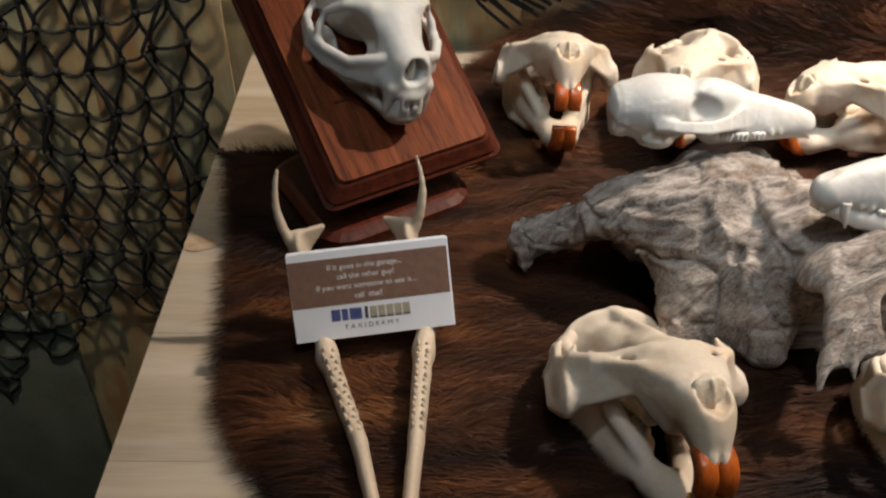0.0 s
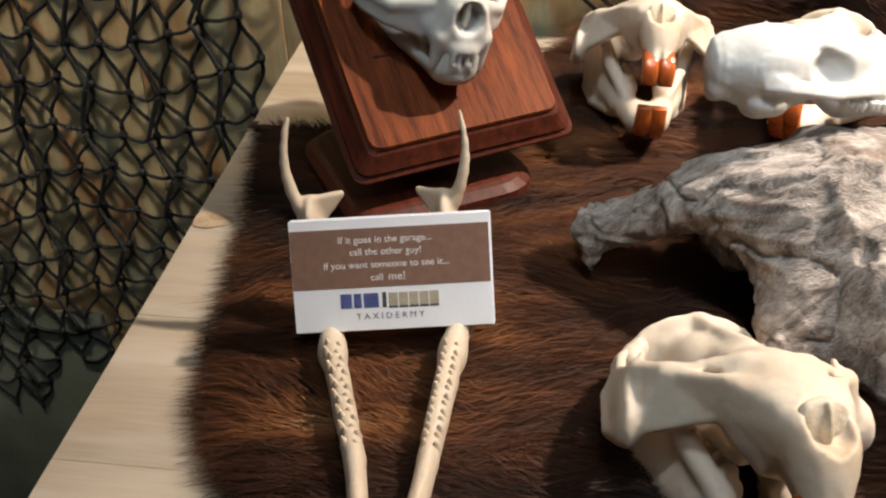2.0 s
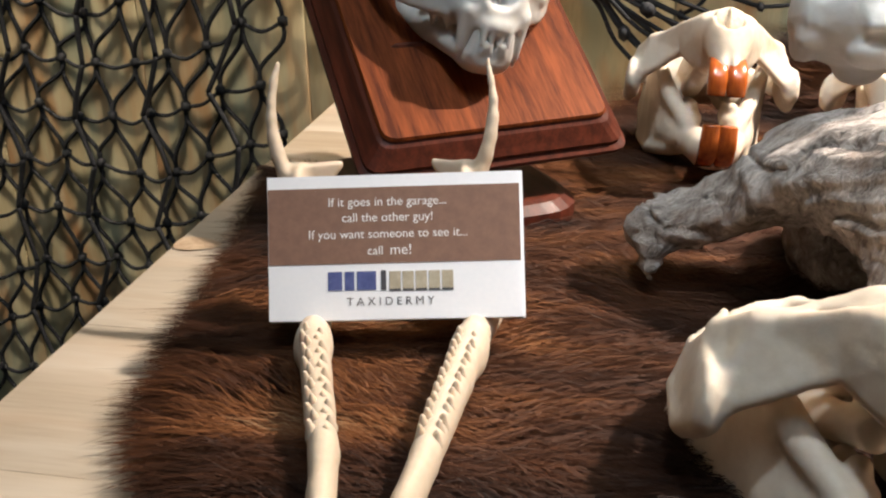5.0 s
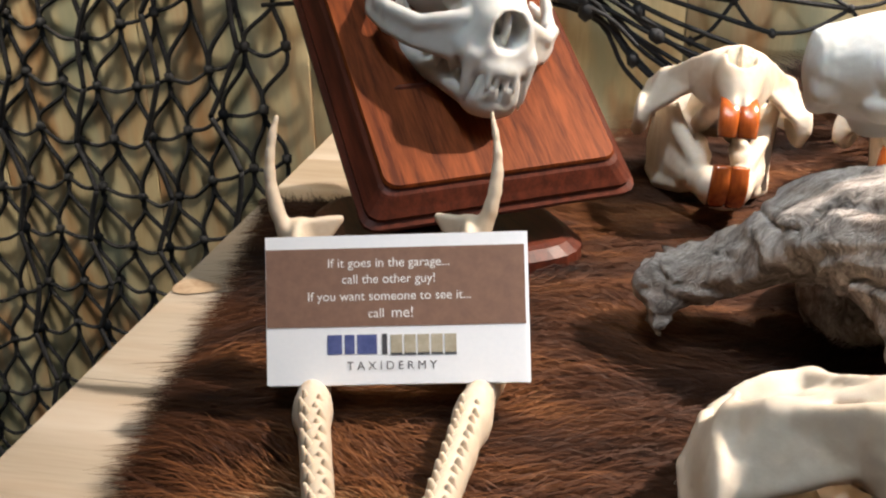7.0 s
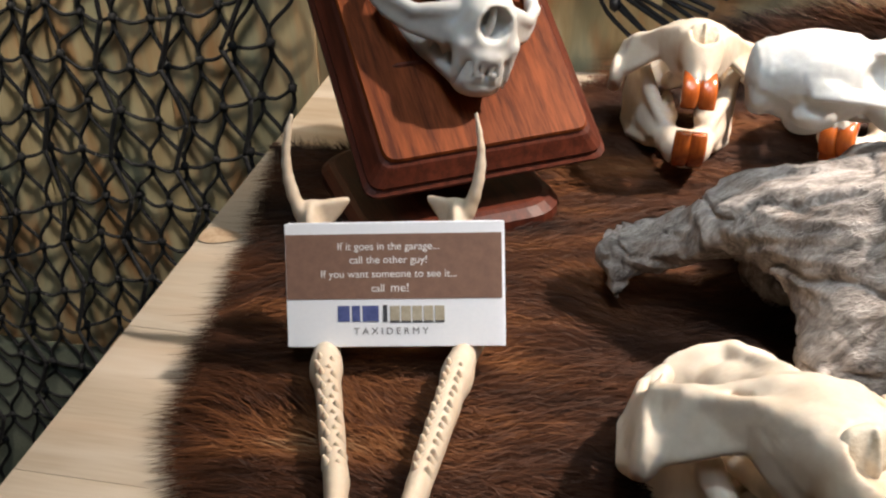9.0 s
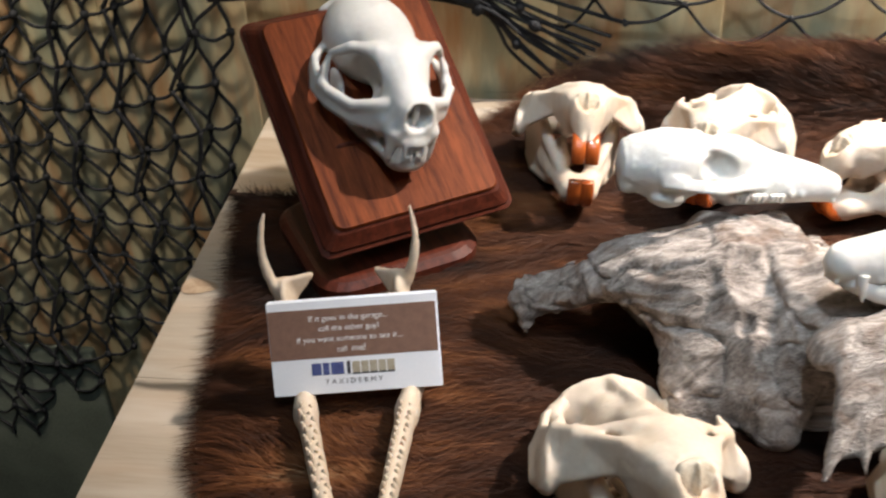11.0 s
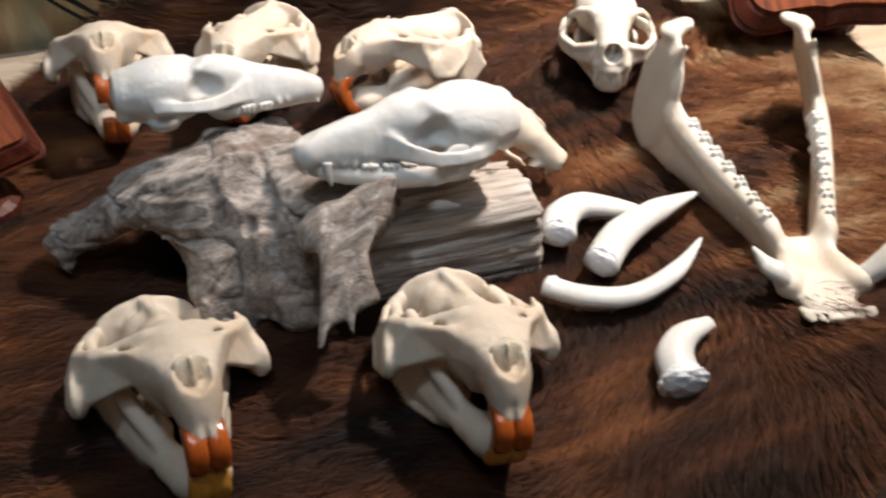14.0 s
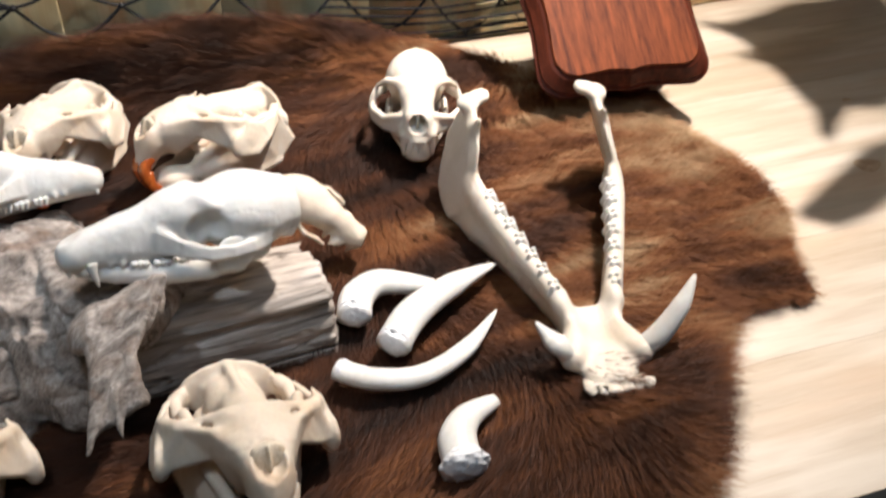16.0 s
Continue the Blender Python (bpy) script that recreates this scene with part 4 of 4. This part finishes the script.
def stand(m, board_m, outline, label, foot):
    st = thing("trophy_stand", m, label, "display stand", "mahogany stands")
    part("board", slab(outline, EDGE), MAHOGANY_EDGE, st, "dark moulded edge", m=board_m, smooth=False)
    inner = [(x * 0.85, y * 0.88) for x, y in outline]
    part("board_face", slab(inner, [(0, 0.0168), (0.0008, 0.0182)]), MAHOGANY, st, "polished red-brown face", m=board_m, smooth=False)
    part("base", slab(rounded(*foot, 0.022), [(0, 0), (0, 0.008), (0.004, 0.012), (0.007, 0.013)]), MAHOGANY_EDGE, st, smooth=False)
    part("post", box(0.05, 0.035, 0.075, (0, 0.01, 0.045), 0.004), MAHOGANY_EDGE, st, smooth=False)
    return st


BOARD_W, BOARD_L = 0.129, 0.166
slope = pose(0.0330, 0.5045, 0.0550, 0, 0, 27.2) @ pose(0, 0, 0, 36, 0, 0) @ pose(0, BOARD_L / 2, -0.0165)
foot = pose(-0.004, 0.548, 0.012, 0, 0, 27.2)
stand(foot, foot.inverted() @ slope, rounded(BOARD_W, BOARD_L, 0.007, 3), "reddish mahogany display stand with a sloping moulded board", (0.112, 0.11))
slope2 = pose(0.660, 0.526, 0.053, 0, 0, -9) @ pose(0, 0, 0, 36, 0, 0) @ pose(0, 0.0825, -0.0165)
foot2 = pose(0.682, 0.612, 0.012, 0, 0, -10)
stand(foot2, foot2.inverted() @ slope2, ogee(0.142, 0.17), "reddish mahogany stand with a scalloped sloping board", (0.10, 0.09))

# ---- deer jaws and cards ----


def deer_jaw(tip, proc, front, mid, toe, s):
    """s: +1 where the outer face looks to the left."""
    def bone(p):
        d = chain(p, [toe, front, mid], [4, 5.5, 7], (0.8, 1, 1.25))
        d = join(d, chain(p, [mid, (mid[0] - s * 5, mid[1] + 30, 27)], [7, 8], (0.75, 1, 1.0)), 5)
        d = join(d, chain(p, [(mid[0] - s * 5, mid[1] + 30, 28), (tip[0] + s * 8, tip[1] - 12, 62)], [11, 8], (0.38, 1, 1)), 5)
        a, b = (tip[0] + s * 9, tip[1] - 12, 54), (tip[0] - s * 8, tip[1] - 10, 80)
        arc = [tuple((1 - t) ** 2 * a[k] + 2 * t * (1 - t) * b[k] + t * t * tip[k] for k in range(3)) for t in np.linspace(0, 1, 9)]
        d = join(d, chain(p, arc, list(np.linspace(6.2, 1.3, 9) ** 0.85 * 1.15), (0.62, 0.8, 1)), 3)
        d = join(d, tri(p, (tip[0] + s * 7, tip[1] - 12, 50), (tip[0] + s * 7, tip[1] - 9, 68), proc, 1.7), 3)
        return d + 0.3 * vnoise(p[0] * 0.12, p[1] * 0.12, p[2] * 0.12) + 0.1 * vnoise(p[0] * 0.5, p[1] * 0.5, p[2] * 0.5)

    jaw = thing("deer_jawbone", pose(0, 0, 0), "slender cream deer jawbone half lying on the pelt", "jawbone", "deer jawbones")
    xs = [tip[0], proc[0], front[0], mid[0], toe[0]]
    part("bone", carve("bone", bone, (min(xs) - 16, toe[1] - 8, 6), (max(xs) + 16, tip[1] + 10, 112), 1.1, DEER_BONE, False), DEER_BONE, jaw)
    for i in range(7):
        t = i / 6
        c = [front[k] + (mid[k] - front[k]) * (0.12 + 0.80 * t) for k in range(3)]

        def crown(p, c=c, t=t):
            d = None
            for dy in (-2.6, 2.6):
                for dx, h in ((-2.4, 11), (2.2, 9.5)):
                    k = cap(p, (c[0] + dx * 0.8, c[1] + dy, c[2] + 3), (c[0] + dx * (1 + 0.2 * (dx * s < 0)), c[1] + dy - 0.6, c[2] + h - 2 * (1 - t)), 2.6, 0.8)
                    d = k if d is None else join(d, k, 0.9)
            return d

        part("molar", carve("molar", crown, (c[0] - 8, c[1] - 8, c[2] - 1), (c[0] + 8, c[1] + 8, c[2] + 16), 0.7, DEER_BONE, False), DEER_BONE, jaw, "ridged cheek tooth")


deer_jaw((-49, 440, 106), (-27, 437, 68), (-7, 312, 22), (-26, 377, 21), (8, 232, 20), 1)
deer_jaw((29, 447, 106), (9, 442, 68), (22, 312, 22), (28, 379, 21), (13, 232, 20), -1)

tl, tr, bl, br = Vector((-0.045, 0.403, 0.074)), Vector((0.043, 0.4125, 0.0755)), Vector((-0.043, 0.383, 0.0275)), Vector((0.0455, 0.3885, 0.0305))
ex = ((tr - tl) + (br - bl)).normalized()
ez = ex.cross((tl - bl) + (tr - br)).normalized()
ey = ez.cross(ex)
mid = (tl + tr + bl + br) / 4
CARD = Matrix.Translation(mid) @ Matrix((ex, ey, ez)).transposed().to_4x4()
W, H = 0.0889, 0.0508
stack = thing("business_card_stack", CARD, "stack of white and brown business cards propped on deer jawbones", "business cards")
for i in range(9):
    part("card", box(W, H, 0.00062, (random.uniform(-0.0004, 0.0011) if i else 0, random.uniform(-0.0006, 0.0003) if i else 0, -0.00031 - 0.00066 * i)), PAPER, stack, smooth=False)
part("brown_band", box(W - 0.0003, 0.0268, 0.0001, (0, 0.0076, 0.00008)), BROWN_INK, stack, "brown printed band", smooth=False)


def lettering(text, x, y, size, material, label):
    cu = bpy.data.curves.new("lettering", "FONT")
    cu.body, cu.size, cu.align_x, cu.align_y = text, size, "CENTER", "CENTER"
    cu.materials.append(material)
    ob = new("lettering", cu)
    ob.parent = stack
    ob.matrix_basis = pose(x, y, 0.00022)
    tagged(ob, label)


for text, y, size in (("If it goes in the garage...", 0.0158, 0.0044), ("call the other guy!", 0.0103, 0.0044), ("If you want someone to see it...", 0.0045, 0.0044)):
    lettering(text, -0.002, y, size, WHITE_INK, "white printed line")
lettering("call", -0.0065, -0.0014, 0.0044, WHITE_INK, "white printed word")
lettering("me!", 0.0025, -0.0012, 0.0052, WHITE_INK, "white printed word")
lettering("T A X I D E R M Y", -0.0015, -0.0192, 0.0040, GREY_INK, "grey printed word")
for x, w in ((-0.0209, 0.0050), (-0.0158, 0.0034), (-0.0098, 0.0068)):
    part("blue_block", box(w, 0.0066, 0.00008, (x, -0.0118, 0.00012)), BLUE_INK, stack, "blue printed block", smooth=False)
part("small_block", box(0.0018, 0.0070, 0.00008, (-0.0038, -0.0118, 0.00012)), GREY_INK, stack, "grey printed block", smooth=False)
for i in range(5):
    part("tan_block", box(0.0040, 0.0062, 0.00008, (0.0002 + 0.0046 * i, -0.0118, 0.00012)), TAN_INK, stack, "tan printed block", smooth=False)
    part("tan_outline", box(0.0040, 0.0009, 0.00008, (0.0002 + 0.0046 * i, -0.0152, 0.00012)), GREY_INK, stack, "dark printed outline", smooth=False)

# ---- boar jaw ----


def boar_bone(p):
    flare = np.clip((40 - p[0]) / 90, 0, 1)
    p = (p[0], p[1] + 0.30 * flare * (p[2] - 70), p[2])
    d = blend(6, cap(p, (-78, 35, 16), (62, 12, 10), 7, 9, (1, 0.6, 1.3)), cap(p, (-70, 38, 31), (45, 17, 21), 6.5, 6.5, (1, 0.8, 1)))
    # deep thin blade of the jaw, rising to the hinge
    top = [(-112, 43, 70), (-88, 43, 62), (-72, 39, 38), (-20, 29, 30), (40, 17, 24)]
    low = [(-120, 44, 40), (-107, 44, 10), (-84, 39, 1), (-24, 24, 2), (44, 12, 4)]
    d = join(d, sheet(p, top, low, 2.4), 5)
    d = join(d, ell(p, (-94, 43, 34), (30, 3.4, 37), tilt=14, spin=-6), 6)
    d = join(d, cap(p, (-110, 47, 72), (-112, 37, 75), 6, 5.5, (1.3, 1, 0.7)), 5)
    d = join(d, cap(p, (-92, 43, 60), (-82, 44, 74), 5, 2.5, (1, 0.6, 1)), 4)
    d = join(d, ell(p, (78, 0, 11), (36, 18, 8), tilt=-6), 8)
    d = join(d, cap(p, (72, 15, 13), (88, 21, 18), 8.5, 7), 5)
    d = join(d, cap(p, (88, 0, 13), (104, 0, 15), 10, 8.5, (1, 1.7, 0.5)), 4)
    d = cut(d, ell(p, (64, 0, 28), (30, 11, 11)), 7)
    for x, z in ((18, 12), (4, 9), (-8, 13)):
        d = cut(d, ell(p, (x, 30 - 0.18 * x, z), (1.6, 6, 1.4)), 0.8)
    return d + 0.35 * vnoise(p[0] * 0.1, p[1] * 0.1, p[2] * 0.1) + 0.12 * vnoise(p[0] * 0.45, p[1] * 0.45, p[2] * 0.45)


boar = thing("boar_jawbone", pose(0.522, 0.370, 0.018, 0, 0, -102.5), "cream boar jawbone with two curved tusks resting on the pelt", "jawbone")
part("bone", carve("bone", boar_bone, (-130, -76, -10), (122, 76, 86), 1.5, JAW_BONE), JAW_BONE, boar)
for s, reach in ((1, (0.069, 0.0535, 0.055)), (-1, (0.073, -0.040, 0.036))):
    part("tusk", tube("tusk", [(0.084, 0.021 * s, 0.016), (0.085, (0.031 if s > 0 else 0.028) * s, 0.027), (0.079, reach[1] * 0.82, reach[2] * 0.78), reach], [0.0078, 0.0074, 0.0055, 0.0008], TOOTH, 12, 0.75), TOOTH, boar, "pale curved tusk")
for s in (1, -1):
    for i in range(1, 8):
        t = i / 7
        c = (-64 + 100 * t, s * (45 - 26 * t), 36 - 9 * t)

        def crown(p, c=c, t=t):
            d = None
            r = 4.3 - 1.5 * t
            for dx in (-3.0, 3.0):
                for dy in (-2.0, 2.0):
                    k = cap(p, (c[0] + dx, c[1] + dy, c[2] - 3), (c[0] + dx * 0.9, c[1] + dy * 0.9, c[2] + 3.0), r, r * 0.5)
                    d = k if d is None else join(d, k, 1.2)
            return d

        part("molar", carve("molar", crown, (c[0] - 9, c[1] - 8, c[2] - 7), (c[0] + 9, c[1] + 8, c[2] + 9), 0.9, TOOTH, False), TOOTH, boar, "knobbly cheek tooth")
    for i in range(3):
        y = s * (3.6 + 6.2 * i) * 0.001
        part("incisor", tube("incisor", [(0.100, y * 0.9, 0.012), (0.112, y, 0.017), (0.1175 - 0.004 * i, y * 1.02, 0.0185)], [0.0036, 0.0047, 0.0044], JAW_BONE, 10, 0.5), JAW_BONE, boar, "flat worn front tooth")

# ---- loose tusks ----


def loose_tusk(pts, radii, label, broken=False):
    tk = thing("boar_tusk", pose(0, 0, 0), label, "tusk", "loose tusks")
    part("ivory", tube("ivory", pts, radii, TOOTH, 14, 0.8), TOOTH, tk)
    a, b = Vector(pts[0]), Vector(pts[1])
    d = (a - b).normalized()
    r0 = radii[0]

    def stub(p, r=r0 * 1000):
        return cap(p, (0, 0, -1), (0, 0, 2.5 if not broken else 5), r * 0.98, r * (0.85 if not broken else 1.25)) + 1.0 * vnoise(p[0] * 0.35 + 4, p[1] * 0.35, p[2] * 0.35)

    k = r0 * 1000 + 9
    part("broken_root", carve("broken_root", stub, (-k, -k, -k), (k, k, k), 0.9, CRUSTED, False), CRUSTED, tk, "rough bluish-white broken root",
         m=Matrix.Translation(a - d * 0.0035) @ d.to_track_quat("Z", "Y").to_matrix().to_4x4() @ Matrix.Diagonal((1, 1, 0.55, 1)))


loose_tusk([(0.380, 0.376, 0.029), (0.388, 0.392, 0.030), (0.406, 0.399, 0.030), (0.436, 0.386, 0.027)], [0.0108, 0.0110, 0.0095, 0.0055], "short thick white tusk with a crumbled root")
loose_tusk([(0.393, 0.344, 0.029), (0.414, 0.363, 0.032), (0.446, 0.378, 0.032), (0.482, 0.391, 0.028)], [0.0108, 0.0108, 0.0085, 0.0008], "broad white tusk with a sharp point")
loose_tusk([(0.358, 0.341, 0.026), (0.375, 0.325, 0.027), (0.402, 0.317, 0.027), (0.434, 0.328, 0.027), (0.465, 0.354, 0.024)], [0.0070, 0.0072, 0.0070, 0.0058, 0.0007], "long slender curved white tusk")
loose_tusk([(0.399, 0.249, 0.026), (0.401, 0.264, 0.029), (0.412, 0.276, 0.030), (0.432, 0.283, 0.028)], [0.0112, 0.0108, 0.0082, 0.0042], "small hooked white tusk with a broken root", True)

# ---- antler-shaped shade caster, out of view ----


def palm(p):
    """An added shade caster shaped as a palmate antler, flat and spreading, with short tines; millimetres."""
    d = sheet(p, [(884, 652, 300), (945, 664, 312), (1012, 650, 306)], [(868, 540, 292), (906, 520, 296), (985, 560, 300)], 4)
    for a, b, r in (((890, 548, 292), (846, 498, 282), 13), ((885, 640, 298), (866, 664, 300), 9), ((880, 600, 296), (862, 612, 296), 8), ((940, 525, 298), (930, 480, 290), 11)):
        d = join(d, cap(p, a, b, r, 4, (1, 1, 0.6)), 6)
    d = join(d, chain(p, [(985, 570, 300), (958, 505, 296), (915, 476, 292), (868, 466, 288)], [12, 12, 13, 15], (1, 1, 0.6)), 8)
    d = join(d, sheet(p, [(872, 480, 288), (815, 458, 286), (783, 440, 284)], [(860, 448, 286), (825, 430, 284), (795, 426, 282)], 4), 6)
    d = join(d, chain(p, [(1000, 640, 305), (1004, 672, 318), (1000, 690, 330)], [14, 16, 18]), 8)
    return d - 1.2 * vnoise(p[0] * 0.05, p[1] * 0.05, p[2] * 0.05) - 0.5 * vnoise(p[0] * 0.2, p[1] * 0.2, p[2] * 0.2)


SHADE_ANTLER = mat("brown_shade_caster", (0.20, 0.13, 0.075), (0.46, 0.35, 0.23), 30, 0.6, 0.5, 250, bump_dist=0.002)
# unseen stand-in, shaped only to throw the shadow on the table's right end
antler = thing("antler", pose(0, 0, 0), "unseen antler-shaped shade caster added on the pine wall over the table", "antler")
part("palm", carve("palm", palm, (770, 410, 270), (1030, 712, 352), 2.4, SHADE_ANTLER, False), SHADE_ANTLER, antler)
part("plaque", slab(rounded(0.10, 0.13, 0.02), [(0, 0), (0, 0.010), (0.004, 0.014)]), MAHOGANY_EDGE, antler, "unseen dark plaque added to carry the shade caster", m=pose(1.0, wall_y(1.0) - 0.001, 0.33, 90, 0, TURNED), smooth=False)

# ---- net ----
net = thing("fishing_net", TABLE @ pose(0, TABLE_D + 0.003, 0), "black knotted cord fishing net hung over the pine wall", "net")
to_wall = TABLE.inverted()


def along(x):
    """World x on the wall to the wall's own x."""
    return (to_wall @ Vector((x, wall_y(x), 0))).x


def cord(pts, r=0.0018):
    part("cord", tube("cord", pts, [r] * len(pts), CORD, 6), CORD, net)


def knot(p, r=0.0044):
    bm = bmesh.new()
    bmesh.ops.create_icosphere(bm, subdivisions=1, radius=r)
    for v in bm.verts:
        v.co.z *= 1.25
    part("knot", bm, CORD, net, m=pose(*p, random.uniform(-40, 40), 0, random.uniform(-40, 40)))


random.seed(5)
def hem(u):
    return -0.30 + 0.75 * min(0, u - along(-0.28)) + 0.012 * math.sin(u * 60)


COLS, ROWS_N = 17, 16
x0, z0 = along(-0.165), 0.175
grid = {}
for r in range(ROWS_N):
    for c in range(COLS):
        u = x0 - 0.0295 * c * (1 + 0.006 * r) + (0.0147 if r % 2 else 0) + random.uniform(-0.0025, 0.0025) + 0.05 * max(0, 0.6 - r / 6)
        z = z0 - 0.043 * r - 0.0055 * c * 0.6 + random.uniform(-0.004, 0.004) + 0.010 * math.sin(c * 0.9 + r * 0.35)
        grid[r, c] = (u, -0.004 + random.uniform(-0.004, 0.0005), z)
for (r, c), p in grid.items():
    if p[2] < hem(p[0]):
        continue
    knot(p)
    for dc in ((0, 1) if r % 2 == 0 else (0, -1)):
        q = grid.get((r + 1, c + dc))
        if q and q[2] > hem(q[0]) - 0.02:
            # the cords leave each knot steeply and swing across half way down
            w = random.uniform(0.02, 0.16)
            cord([p] + [(p[0] + (q[0] - p[0]) * u, -0.006, p[2] + (q[2] - p[2]) * v) for u, v in ((w, 0.3), (1 - w, 0.72))] + [q])
    q = grid.get((r, c + 1))
    if q:
        cord([p, ((p[0] + q[0]) / 2, -0.007, (p[2] + q[2]) / 2 - random.uniform(0.002, 0.008)), q], 0.0016)

# heavier cords hang down through the meshes
for c in range(1, COLS, 2):
    drop = []
    for r in range(ROWS_N):
        p = grid[r, c]
        if p[2] < hem(p[0]):
            break
        drop.append((p[0] - 0.004 + random.uniform(-0.004, 0.004), -0.012 - random.uniform(0, 0.003), p[2]))
    for a, b in zip(drop, drop[1:]):
        cord([a, ((a[0] + b[0]) / 2 + random.uniform(-0.002, 0.002), -0.013, (a[2] + b[2]) / 2), b], 0.0021)

# the gathered fan beside the left part, and the wide meshes to its right
gather = (along(0.062), -0.012, 0.102)
spread = [(0.115, 0.022), (0.125, 0.026), (0.14, 0.034), (0.145, 0.040), (0.158, 0.048), (0.12, 0.030), (0.135, 0.038), (0.15, 0.044), (0.162, 0.052), (0.17, 0.060), (0.13, 0.066), (0.18, 0.072), (0.155, 0.092), (0.225, 0.088)]
for i, (cx, cz) in enumerate(spread):
    t = i / 13
    a = (along(-0.16 + 0.12 * t), -0.006 - 0.005 * (i % 3), 0.085 + 0.13 * t)
    m1 = (along(-0.02 + 0.02 * t), -0.010 - 0.003 * (i % 3), 0.098 + 0.05 * t + random.uniform(-0.004, 0.004))
    b = (gather[0] + random.uniform(-0.004, 0.004), gather[1] - 0.003 * (i % 3), gather[2] + 0.0026 * (i - 7))
    c = (along(cx), -0.006, cz)
    cord([a, m1, b, ((b[0] + c[0]) / 2, -0.010, (b[2] + c[2]) / 2 - random.uniform(0, 0.005)), c], 0.0017)
    if i % 3 == 1:
        knot(b, 0.0065)
        knot(((b[0] + c[0]) / 2, -0.010, (b[2] + c[2]) / 2 - 0.002), 0.005)
low_x = [0.13, 0.18, 0.263, 0.351, 0.443, 0.53, 0.605, 0.675]
low_z = [0.066, 0.072, 0.055, 0.050, 0.036, 0.020, 0.008, 0.004]
up_x = [0.155, 0.225, 0.307, 0.392, 0.485, 0.57, 0.64, 0.705]
up_z = [0.092, 0.088, 0.078, 0.080, 0.066, 0.050, 0.036, 0.030]
rows = [[(along(x), -0.006, z) for x, z in zip(low_x, low_z)], [(along(x), -0.006, z) for x, z in zip(up_x, up_z)]]
for k in range(2, 7):
    src = rows[k - 2]
    rows.append([(x + random.uniform(-0.004, 0.004) + 0.004, y, z + 0.052 + random.uniform(-0.003, 0.003)) for x, y, z in src])
for k in range(len(rows) - 1):
    for i, p in enumerate(rows[k]):
        knot(p, 0.003)
        for j in ((i, i - 1) if k % 2 == 0 else (i, i + 1)):
            if 0 <= j < len(rows[k + 1]):
                q = rows[k + 1][j]
                cord([p, ((p[0] + q[0]) / 2, -0.007, (p[2] + q[2]) / 2 - 0.005), q], 0.0014)
for i in range(9):
    t = i / 8
    a, b = (along(0.43 + 0.01 * i), -0.008, 0.030 + 0.006 * i), (along(0.70), -0.008 - 0.002 * (i % 3), 0.004 + 0.010 * i)
    cord([a, ((a[0] + b[0]) / 2, -0.009, (a[2] + b[2]) / 2 - 0.012 + 0.004 * random.random()), b], 0.0013)
